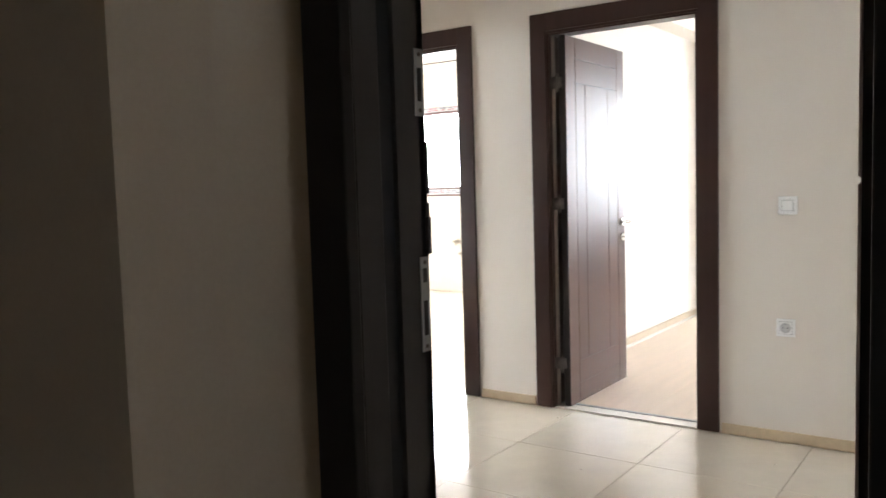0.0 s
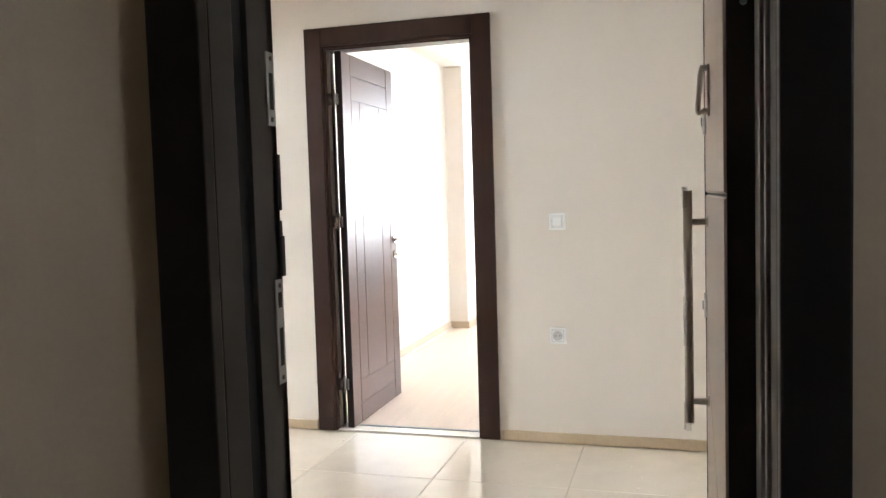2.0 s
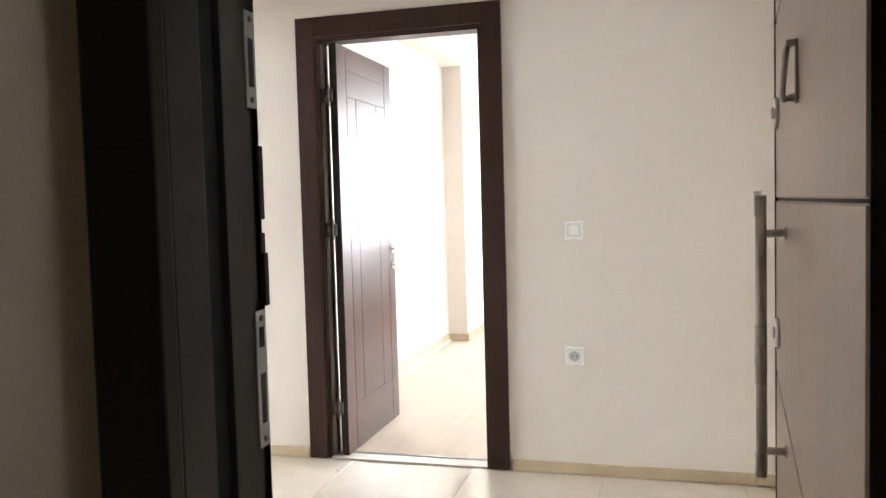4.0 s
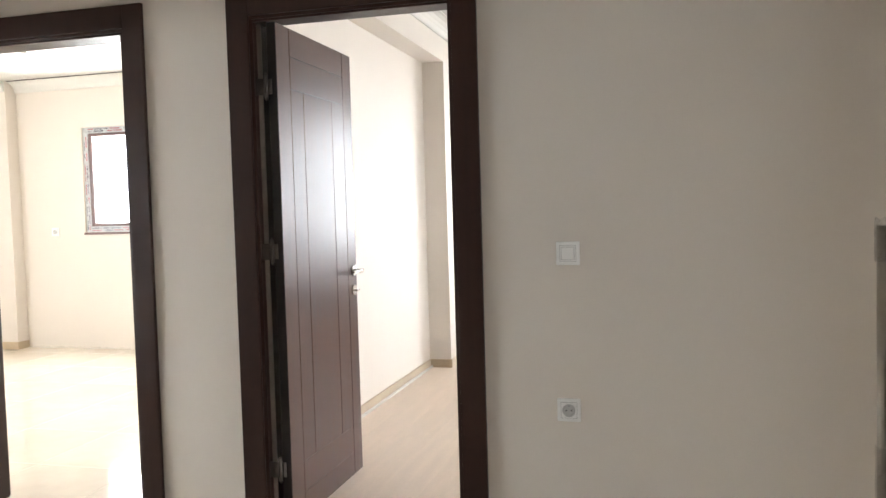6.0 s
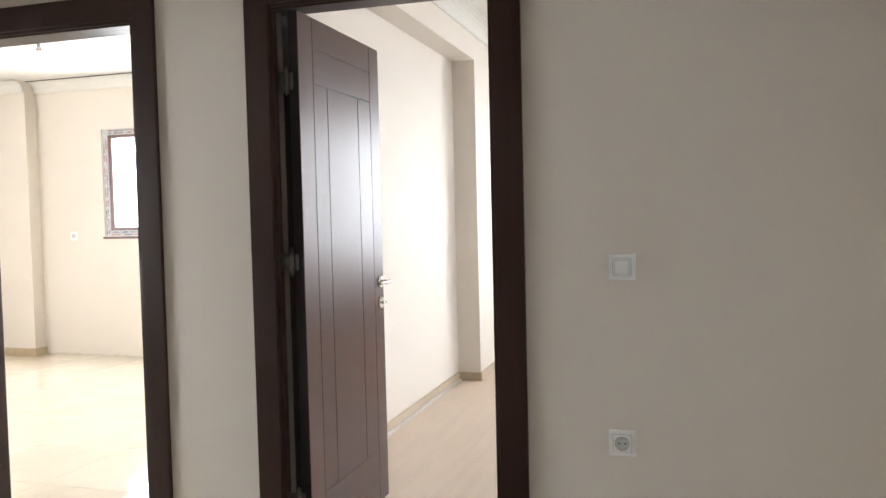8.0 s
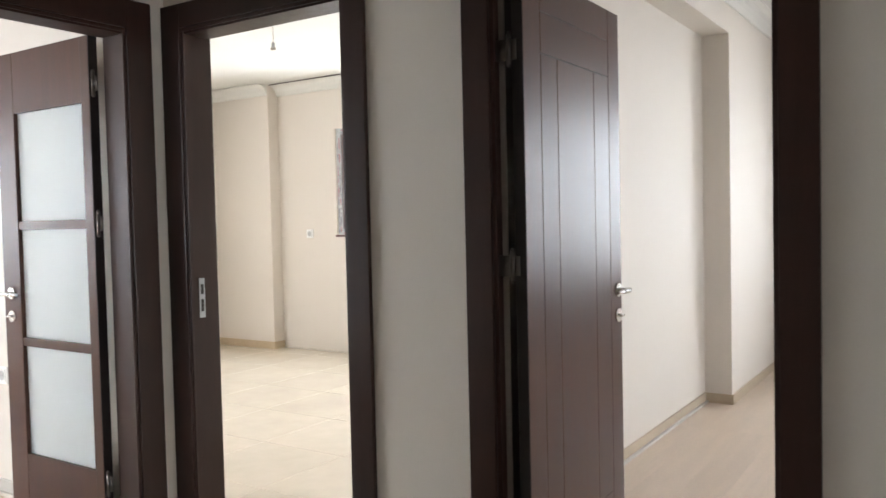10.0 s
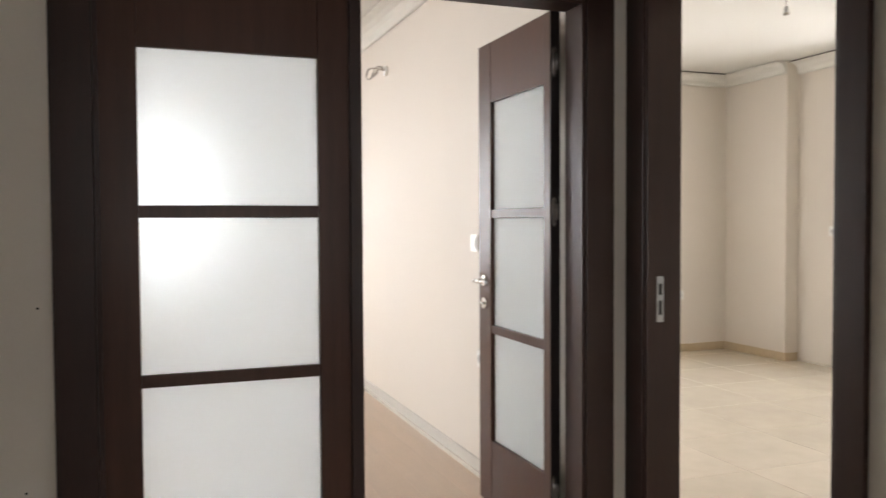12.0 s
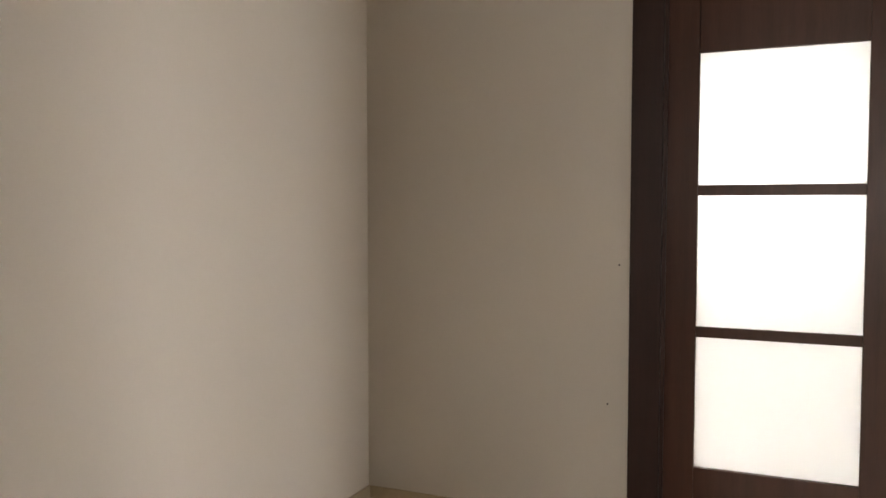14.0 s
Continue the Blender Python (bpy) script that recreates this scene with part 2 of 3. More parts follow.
# ---------------------------------------------------------------- structure
WX = -2.425      # hall west wall face
H = 2.66
wall("wall_hall_north", [(-1.0 + 0.09, -0.09, 0.0, 0.10, 2.055, H), (-0.09, 2.0, 0.0, 0.10, 0, H), (-1.465, -0.91, 0.0, 0.10, 0, H),
                         (-2.33, -1.465, 0.0, 0.10, 2.055, H), (WX, -2.33, 0.0, 0.10, 0, H)])
wall("wall_hall_west", [(WX - 0.12, WX, -3.10, -1.79, 0, H), (WX - 0.12, WX, -1.79, -0.18, 2.055, H), (WX - 0.12, WX, -0.18, 0.10, 0, H)])
wall("wall_hall_south", [(WX, -0.13, -3.10, -2.98, 0, H)])
wall("wall_hall_return", [(-0.25, -0.13, -2.98, -2.55, 0, H)])
wall("wall_entrance", [(-0.13, 0.06, -2.745, -2.55, 0, H), (0.06, 1.06, -2.745, -2.55, 2.10, H), (1.06, 3.0, -2.745, -2.55, 0, H)])
# unseen east wall, its doorway added to pass the fill
wall("wall_hall_east", [(1.88, 2.0, -2.55, -1.5, 0, H), (1.88, 2.0, -1.5, -0.35, 2.1, H), (1.88, 2.0, -0.35, 0.0, 0, H)])
# room beyond is unseen, added only to house that fill
wall("wall_added_room_east", [(4.2, 4.35, -2.55, -1.6, 0, H), (4.2, 4.35, -1.6, -0.4, 0, 0.9), (4.2, 4.35, -1.6, -0.4, 2.1, H), (4.2, 4.35, -0.4, 0.1, 0, H)])
wall("wall_added_room_north", [(2.0, 4.2, -0.02, 0.0, 0, H)])
wall("wall_added_room_south", [(3.0, 4.2, -2.745, -2.55, 0, H)])
solid("ceiling_added_room", box(3.1, 4.35, -2.75, 0.1, H, H + 0.1), CEIL, "plain white ceiling of the added unseen room", "ceiling", "structure")
solid("floor_added_room", box(1.88, 4.35, -2.55, 0.0, -0.1, -0.005), STONE, "pale stone floor of the added unseen room", "floor", "structure")
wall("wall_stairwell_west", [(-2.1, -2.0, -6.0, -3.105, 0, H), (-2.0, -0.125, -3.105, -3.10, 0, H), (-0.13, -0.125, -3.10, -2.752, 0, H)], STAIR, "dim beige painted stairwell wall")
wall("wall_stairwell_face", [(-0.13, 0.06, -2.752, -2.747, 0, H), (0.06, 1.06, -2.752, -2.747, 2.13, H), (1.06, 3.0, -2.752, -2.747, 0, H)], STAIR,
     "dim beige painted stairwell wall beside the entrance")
# curved sheet added so the shading turns softly across this corner
bm = bmesh.new()
arc = [(0.005 - 0.13 * math.cos(q), -2.882 + 0.13 * math.sin(q)) for q in (math.pi / 2 * k / 10 for k in range(11))]
rings = [[bm.verts.new((x, y, z)) for x, y in arc] for z in (0.0, H)]
for i in range(len(arc) - 1):
    bm.faces.new((rings[0][i], rings[0][i + 1], rings[1][i + 1], rings[1][i])).smooth = True
solid("trim_stairwell_cove", bm, STAIR, "curved sheet added to soften the corner shading beside the entrance", "wall", "structure")
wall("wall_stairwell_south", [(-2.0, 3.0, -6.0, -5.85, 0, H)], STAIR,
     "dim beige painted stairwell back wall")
# unseen wall, its small opening added for the landing's fill lamp
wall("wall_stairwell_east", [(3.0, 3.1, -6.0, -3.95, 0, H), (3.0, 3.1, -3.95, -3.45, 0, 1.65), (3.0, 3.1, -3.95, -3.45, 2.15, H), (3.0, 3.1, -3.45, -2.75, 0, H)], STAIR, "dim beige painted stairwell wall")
solid("floor_stairwell", box(-2.1, 3.0, -5.85, -2.76, -0.10, -0.012), STONE, "grey stone stairwell landing floor", "floor", "structure")
solid("ceiling_stairwell", box(-2.1, 3.1, -6.0, -3.10, H, H + 0.1), CEIL, "plain white stairwell ceiling", "ceiling", "structure")
solid("ceiling_hall", box(WX - 0.12, 3.1, -3.10, 0.10, H + 0.0, H + 0.1), CEIL, "plain white hall ceiling", "ceiling", "structure")

# bedroom
BH = 2.74
wall("wall_bedroom_west", [(-1.31, -1.195, 0.10, 5.2, 0, BH)])
wall("column_bedroom", [(-1.195, -1.018, 3.34, 5.1, 0, 2.45)], label="cream painted column on the bedroom wall")
wall("beam_bedroom", [(-1.195, -1.018, 0.10, 5.1, 2.45, BH)], label="cream painted ceiling beam along the bedroom wall")
wall("wall_bedroom_north", [(-1.215, -0.25, 5.1, 5.3, 0, BH), (-0.25, 1.75, 5.1, 5.3, 0, 0.8), (-0.25, 1.75, 5.1, 5.3, 2.3, BH), (1.75, 2.9, 5.1, 5.3, 0, BH)])
# this wall is unseen, its opening added to let the east fill in
wall("wall_bedroom_east", [(2.9, 3.1, 0.10, 1.65, 0, BH), (2.9, 3.1, 1.65, 3.35, 0, 0.85), (2.9, 3.1, 1.65, 3.35, 2.25, BH), (2.9, 3.1, 3.35, 5.3, 0, BH)])
wall("wall_bedroom_south", [(2.0, 2.9, 0.0, 0.10, 0, BH)])
solid("ceiling_bedroom", box(-1.31, 3.0, 0.0, 5.3, BH, BH + 0.1), CEIL, "plain white bedroom ceiling", "ceiling", "structure")
cornice("cornice_bedroom", (-1.018, 0.10), (-1.018, 5.1), (1, 0), BH)
skirting("baseboard_bedroom_west", -1.195, -1.183, 0.10, 3.328, 0.068, BASE_W, "pale oak skirting board along the bedroom wall")
skirting("baseboard_bedroom_column", -1.195, -1.018, 3.328, 3.34, 0.068, BASE_W, "pale oak skirting board round the column")
skirting("baseboard_bedroom_column_side", -1.018, -1.006, 3.328, 5.1, 0.068, BASE_W, "pale oak skirting board along the column side")

# kitchen
KN = 3.825
# full-height opening at x -2.75 to -1.85 is added for a fill lamp
wall("wall_kitchen_north", [(-6.5, -4.83, KN, KN + 0.22, 0, H), (-4.83, -3.99, KN, KN + 0.22, 0, 1.15), (-4.83, -3.99, KN, KN + 0.22, 2.17, H),
                            (-3.99, -2.75, KN, KN + 0.22, 0, H), (-2.75, -1.85, KN, KN + 0.22, 2.2, H), (-1.85, -1.31, KN, KN + 0.22, 0, H)])
wall("column_kitchen", [(-6.37, -5.575, KN - 0.14, KN, 0, H)], label="cream painted column in the kitchen corner")
# opening in the unseen part of this wall, added for the west fill
wall("wall_kitchen_west", [(-6.5, -6.37, 0.10, 0.55, 0, H), (-6.5, -6.37, 0.55, 1.85, 0, 0.8), (-6.5, -6.37, 0.55, 1.85, 2.2, H), (-6.5, -6.37, 1.85, KN, 0, H)])
wall("wall_kitchen_south", [(-6.62, -2.545, -0.10, 0.10, 0, H)], label="cream painted wall between salon and kitchen")
solid("ceiling_kitchen", box(-6.5, -1.31, 0.0, KN + 0.2, H, H + 0.1), CEIL, "white kitchen ceiling with a shadow gap", "ceiling", "structure")
# dark bars laid along the cornice paint the shade of its gap
gap = bmesh.new()
for b in ((-6.37, -1.31, KN - 0.118, KN - 0.112), (-6.258, -6.252, 0.1, KN), (-6.37, -1.31, 0.212, 0.218), (-1.428, -1.422, 0.1, KN)):
    add_box(gap, *b, H - 0.009, H - 0.001)
solid("trim_kitchen_gap_shade", gap, GROOVE, "thin dark bars painting the shade in the cornice gap", "trim", "structure")
cornice("cornice_kitchen_north", (-6.37, KN - 0.003), (-1.31, KN - 0.003), (0, -1), H)
cornice("cornice_kitchen_west", (-6.367, 0.10), (-6.367, KN), (1, 0), H)
cornice("cornice_kitchen_column", (-6.37, KN - 0.143), (-5.575, KN - 0.143), (0, -1), H)
skirting("baseboard_kitchen_west", -6.37, -6.358, 0.1, KN - 0.152, 0.075, BASE_T, "beige tile skirting along the kitchen wall")
skirting("baseboard_kitchen_column", -6.37, -5.575, KN - 0.152, KN - 0.14, 0.075, BASE_T, "beige tile skirting round the kitchen column")
skirting("baseboard_kitchen_column_side", -5.575, -5.563, KN - 0.152, KN, 0.075, BASE_T, "beige tile skirting on the column side")
bm = bmesh.new()
for i in range(60):
    x = -5.56 + i * 0.0425
    h = 0.006 + 0.016 * random.random()
    add_box(bm, x, x + 0.0425, KN - 0.006 - 0.006 * random.random(), KN + 0.001, 0, h)
solid("trim_kitchen_plaster_edge", bm, PLASTER, "ragged unfinished plaster edge where cabinets will stand", "trim", "structure")

# salon
wall("wall_salon_west", [(-8.7, -8.55, -4.5, -3.85, 0, H), (-8.7, -8.55, -3.85, -0.85, 0, 0.75), (-8.7, -8.55, -3.85, -0.85, 2.3, H), (-8.7, -8.55, -0.85, 0.1, 0, H)])
# unseen wall with an opening added for the south fill
wall("wall_salon_south", [(-8.7, -5.45, -4.6, -4.5, 0, H), (-5.45, -3.15, -4.6, -4.5, 0, 0.75), (-5.45, -3.15, -4.6, -4.5, 2.25, H), (-3.15, WX - 0.12, -4.6, -4.5, 0, H)])
# unseen overhang, added to block the sun from the south opening
solid("ceiling_south_sun_block", box(-7.5, -2.2, -6.9, -4.6, H, H + 0.1), CONC, "unseen pale concrete slab added to keep the sun out", "ceiling", "structure")
wall("wall_salon_east", [(WX - 0.12, WX, -4.6, -3.10, 0, H)])
wall("wall_salon_north_end", [(-8.55, -8.35, -0.05, 0.10, 0, H), (-8.35, -6.62, -0.05, 0.10, 2.12, H)])
solid("ceiling_salon", box(-8.7, WX - 0.12, -4.6, 0.0, H, H + 0.1), CEIL, "plain white salon ceiling", "ceiling", "structure")
cornice("cornice_salon_north", (-6.47, -0.103), (WX - 0.12, -0.103), (0, -1), H, 0.13)
wall("beam_salon", [(-6.84, -6.47, -4.5, -0.10, 2.50, H)], label="cream painted ceiling beam across the salon")
# grey board and white shoe also paint the shadowed top and bright foot
skirting("baseboard_salon_north", -6.62, WX - 0.12, -0.113, -0.10, 0.075, BASE_G, "pale grey skirting board along the salon wall")

skirting("baseboard_salon_north_shoe", -6.62, WX - 0.12, -0.130, -0.113, 0.020, STONE, "white shoe moulding under the salon skirting")
# shoe moulding, its pale colour paints the bright reflection along it
skirting("baseboard_bedroom_west_shoe", -1.183, -1.168, 0.10, 3.328, 0.016, BASE_G, "bedroom skirting shoe moulding, paled to paint its bright reflection")

# hall skirtings
BT = "beige tile skirting along the hall wall"
skirting("baseboard_hall_north", 0.012, 1.88, -0.011, 0.0, 0.052, BASE_T, BT)
skirting("baseboard_hall_north_middle", -1.378, -1.016, -0.011, 0.0, 0.052, BASE_T, BT)
skirting("baseboard_hall_south", WX, -0.25, -2.98, -2.969, 0.052, BASE_T, BT)
skirting("baseboard_hall_west", WX, WX + 0.011, -2.969, -1.902, 0.052, BASE_T, BT)
skirting("baseboard_hall_west_corner", WX, WX + 0.011, -0.064, -0.03, 0.052, BASE_T, BT)


# ---------------------------------------------------------------- doors
def casing_set(door, axis, lo, hi, face, out, top=2.15, w=0.095, depth=0.10, lo_w=None, hi_w=None, label="dark walnut door casing"):
    """Casings on one wall face and the lining of the opening. axis 'x': the opening runs along x, the hall is at -y of face."""
    lw, hw = lo_w or w, hi_w or w
    t = 0.018

    def b(u0, u1, v0, v1, z0, z1, bev=0.003):
        if axis == "x":
            return box(u0, u1, v0, v1, z0, z1, bevel=bev)
        return box(v0, v1, u0, u1, z0, z1, bevel=bev)
    v0, v1 = sorted((face, face + out * t))
    part("casing", b(lo, lo + lw, v0, v1, 0.002, top), WOOD, door)
    part("casing", b(hi - hw, hi, v0, v1, 0.002, top), WOOD, door)
    part("casing_head", b(lo + lw, hi - hw, v0, v1, top - w, top), WOOD, door)
    # second thin step inside the casing
    s0, s1 = sorted((face + out * 0.002, face + out * 0.010))
    part("casing_bead", b(lo + lw, lo + lw + 0.014, s0, s1, 0.002, top - w - 0.014, 0.002), WOOD, door)
    part("casing_bead", b(hi - hw - 0.014, hi - hw, s0, s1, 0.002, top - w - 0.014, 0.002), WOOD, door)
    part("casing_bead", b(lo + lw, hi - hw, s0, s1, top - w - 0.014, top - w, 0.002), WOOD, door)
    q0, q1 = sorted((face - out * depth, face))
    part("jamb", b(lo + lw - 0.012, lo + lw + 0.010, q0, q1, 0.002, top - w, 0.001), WOOD, door)
    part("jamb", b(hi - hw - 0.010, hi - hw + 0.012, q0, q1, 0.002, top - w, 0.001), WOOD, door)
    part("jamb_head", b(lo + lw + 0.010, hi - hw - 0.010, q0, q1, top - w - 0.022, top - w, 0.001), WOOD, door)
    f0, f1 = sorted((face - out * depth, face - out * (depth + 0.016)))
    part("casing_back", b(lo, lo + lw, f0, f1, 0.002, top), WOOD, door)
    part("casing_back", b(hi - hw, hi, f0, f1, 0.002, top), WOOD, door)
    part("casing_back", b(lo + lw, hi - hw, f0, f1, top - w, top), WOOD, door)


def lever(parent, x, y, z, out, along, z2):
    """A lever on a round rose and a turn below it. out: the side's unit normal, along: the way the lever points."""
    o, a = Vector(out), Vector(along)
    c = Vector((x, y, z))
    bm = rod(c, c + o * 0.009, 0.026, seg=28)
    add_rod(bm, c + o * 0.009, c + o * 0.048, 0.009)
    part("handle_rose", bm, CHROME, parent, "satin chrome lever handle rose", smooth=True)
    bm = rod(c + o * 0.045 - a * 0.010, c + o * 0.050 + a * 0.055, 0.010, 0.009)
    add_rod(bm, c + o * 0.050 + a * 0.050, c + o * 0.048 + a * 0.118, 0.009, 0.0065)
    part("handle_lever", bm, CHROME, parent, "satin chrome lever", smooth=True)
    c = Vector((x, y, z2))
    bm = rod(c, c + o * 0.009, 0.025, seg=28)
    add_rod(bm, c + o * 0.009, c + o * 0.022, 0.006)
    part("lock_rose", bm, CHROME, parent, "satin chrome lock rose", smooth=True)
    bm = rod(c + o * 0.022 - a * 0.016, c + o * 0.022 + a * 0.022, 0.004)
    part("lock_turn", bm, CHROME, parent, smooth=True)


def hinge(parent, x, y, z, axis):
    bm = rod((x, y, z - 0.045), (x, y, z + 0.045), 0.0075, seg=14)
    for s in (-1, 1):
        add_rod(bm, (x, y, z + s * 0.045), (x, y, z + s * 0.054), 0.0075, 0.003, seg=14)
    if axis == "x":
        add_box(bm, x - 0.044, x, y - 0.0015, y + 0.0015, z - 0.032, z + 0.032)
        add_box(bm, x, x + 0.024, y + 0.002, y + 0.005, z - 0.030, z + 0.030)
    else:
        add_box(bm, x - 0.0015, x + 0.0015, y, y + 0.030, z - 0.040, z + 0.040)
        add_box(bm, x - 0.005, x - 0.002, y - 0.024, y, z - 0.030, z + 0.030)
    part("hinge", bm, HINGE, parent, "dark metal butt hinge", smooth=True)


# bedroom door: leaf swung into the bedroom
bed_door = thing("door_1", "dark walnut panelled bedroom door standing wide open", "door", "structure")
casing_set(bed_door, "x", -1.006, 0.0, 0.0, -1)
part("jamb_lip", box(-0.9105, -0.901, 0.1005, 0.122, 0.002, 2.05, bevel=0.001), WOOD, bed_door)
FX, LY0, LY1, LZ0, LZ1 = -0.813, 0.022, 0.80, 0.012, 2.03
leaf = part("door_leaf", box(FX - 0.033, FX - 0.004, LY0, LY1, LZ0, LZ1, bevel=0.001), GROOVE, bed_door)
g = 0.0018


def face_piece(name, y0, y1, z0, z1):
    for x0, x1 in ((FX - 0.0045, FX), (FX - 0.037, FX - 0.0325)):
        part(name, box(x0, x1, y0 + g, y1 - g, z0 + g, z1 - g, bevel=0.0012), LEAF, leaf)


face_piece("stile", LY0 - g, LY0 + 0.115, LZ0 - g, LZ1 + g)
face_piece("stile", LY1 - 0.105, LY1 + g, LZ0 - g, LZ1 + g)
for z0, z1 in ((LZ1 - 0.115, LZ1 + g), (LZ1 - 0.245, LZ1 - 0.115), (LZ0 - g, LZ0 + 0.108), (LZ0 + 0.108, LZ0 + 0.235)):
    face_piece("rail", LY0 + 0.115, LY1 - 0.105, z0, z1)
ys = (LY0 + 0.115, LY0 + 0.235, LY0 + 0.535, LY1 - 0.105)
for y0, y1 in zip(ys, ys[1:]):
    face_piece("panel", y0, y1, LZ0 + 0.235, LZ1 - 0.245)
part("edge_strip", box(FX - 0.0368, FX - 0.0005, LY0 - 0.003, LY0 - 0.0005, LZ0, LZ1), STEEL_DARK, leaf)
lever(leaf, FX, LY1 - 0.045, 0.995, (1, 0, 0), (0, -1, 0), 0.90)
for z in (0.25, 1.13, 1.78):
    hinge(bed_door, FX - 0.044, LY0 - 0.012, z, "x")
# strip added to paint the light line running down the jamb
part("sheen_strip", box(-0.9005, -0.880, 0.028, 0.034, 0.01, 2.03, bevel=0.002), SHEEN, bed_door, "grey strip painting the reflection on the door jamb")

# kitchen doorway
kit_door = thing("door_2", "dark walnut casing round the open kitchen doorway", "doorway", "structure")
casing_set(kit_door, "x", WX + 0.002, -1.389, 0.0, -1, lo_w=0.108, hi_w=0.092, depth=0.125)
strike = part("strike_plate", box(-2.3055, -2.3025, 0.032, 0.060, 0.90, 1.06, bevel=0.0008), ZINC, kit_door, "zinc lock strike plate")
for z0, z1 in ((0.925, 0.975), (0.995, 1.035)):
    part("strike_hole", box(-2.3026, -2.3020, 0.039, 0.053, z0, z1), BLACK, strike)

# salon double door
sal_door = thing("door_3", "dark walnut double door with frosted glass, one leaf open", "door", "structure")
casing_set(sal_door, "y", -1.89, -0.075, WX, 1, w=0.112, depth=0.12)
PZ = ((1.308, 1.771), (0.804, 1.271), (0.294, 0.767))


def glass_leaf(parent, put, u0, u1, p0, p1, name):
    """A leaf with three panes. put(u0, u1, v0, v1, z0, z1): a box, u along the leaf, v its depth, from 0 at the hall side to 0.04."""
    lf = part(name, put(u0, p0 - 0.0, 0, 0.04, 0.012, 2.03, 0.002), LEAF, parent, "walnut leaf with three frosted panes")
    part("stile", put(p1, u1, 0, 0.04, 0.012, 2.03, 0.002), LEAF, lf)
    part("top_rail", put(p0, p1, 0.0012, 0.0388, PZ[0][1], 2.03, 0.002), LEAF, lf)
    part("bottom_rail", put(p0, p1, 0.0012, 0.0388, 0.012, PZ[2][0], 0.002), LEAF, lf)
    for a, b in ((PZ[1][1], PZ[0][0]), (PZ[2][1], PZ[1][0])):
        part("glazing_bar", put(p0, p1, 0.003, 0.037, a, b, 0.002), LEAF, lf)
    for z0, z1 in PZ:
        pane = part("pane", put(p0 - 0.004, p1 + 0.004, 0.0185, 0.0225, z0 - 0.004, z1 + 0.004, 0), FROST, lf, "frosted glass pane")
    return lf


CX = WX - 0.018
closed = glass_leaf(sal_door, lambda u0, u1, v0, v1, z0, z1, bev: box(CX - v1, CX - v0, u0, u1, z0, z1, bevel=bev), -1.768, -1.005, -1.661, -1.129, "door_leaf")
part("astragal", box(CX, CX + 0.010, -1.030, -0.990, 0.012, 2.03, bevel=0.003), WOOD, closed)
OY = -0.235
opened = glass_leaf(sal_door, lambda u0, u1, v0, v1, z0, z1, bev: box(u0, u1, OY + v0, OY + v1, z0, z1, bevel=bev), -3.27, -2.590, -3.14, -2.645, "open_leaf")
lever(opened, -3.205, OY, 0.995, (0, -1, 0), (1, 0, 0), 0.895)
part("edge_strip", box(-2.5895, -2.587, OY + 0.001, OY + 0.039, 0.012, 2.03), STEEL_DARK, opened)
for z in (0.25, 1.29, 1.84):
    hinge(sal_door, -2.576, OY + 0.010, z, "x")

# entrance
ent = thing("door_4", "dark brown steel entrance door standing open with a long pull handle", "door", "structure")
EL, ER, ET = 0.122, 1.008, 2.06
part("casing", box(0.022, EL, -2.785, -2.752, 0, ET + 0.1, bevel=0.004), FRAME_BLACK, ent)
part("casing", box(ER, 1.100, -2.785, -2.752, 0, ET + 0.1, bevel=0.004), FRAME_BLACK, ent)
part("casing_head", box(EL, ER, -2.785, -2.752, ET, ET + 0.1, bevel=0.004), FRAME_BLACK, ent)
part("jamb", box(0.06, EL, -2.752, -2.675, 0, ET, bevel=0.003), JAMB, ent)
# black bar set 12 mm back from the jamb face
part("jamb_groove", box(0.06, EL - 0.012, -2.675, -2.625, 0, ET), BLACK, ent, "black recessed groove")
lock_jamb = part("lock_jamb", box(0.06, EL, -2.625, -2.525, 0, ET, bevel=0.002), JAMB, ent)
part("jamb", box(ER, 1.06, -2.752, -2.675, 0, ET, bevel=0.003), JAMB, ent)
part("jamb_seal", box(ER - 0.006, 1.06, -2.664, -2.650, 0, ET, bevel=0.003), BRUSHED, ent, "brushed grey strip on the frame")
part("jamb_groove", box(ER + 0.012, 1.06, -2.640, -2.60, 0, ET), BLACK, ent)
part("hinge_jamb", box(ER - 0.008, 1.06, -2.60, -2.525, 0, ET, bevel=0.003), BRUSHED, ent, "brushed grey hinge side of the frame")
part("jamb_head", box(EL, ER, -2.752, -2.525, ET, 2.10, bevel=0.003), STEEL_DARK, ent)
part("threshold", box(EL, ER, -2.76, -2.50, -0.012, 0.012, bevel=0.003), STONE, ent, "pale stone threshold")
part("casing_back", box(0.03, EL, -2.55, -2.525, 0, ET + 0.09, bevel=0.003), STEEL_DARK, ent)
part("casing_back", box(1.06, 1.11, -2.55, -2.525, 0, ET + 0.09, bevel=0.003), STEEL_DARK, ent)
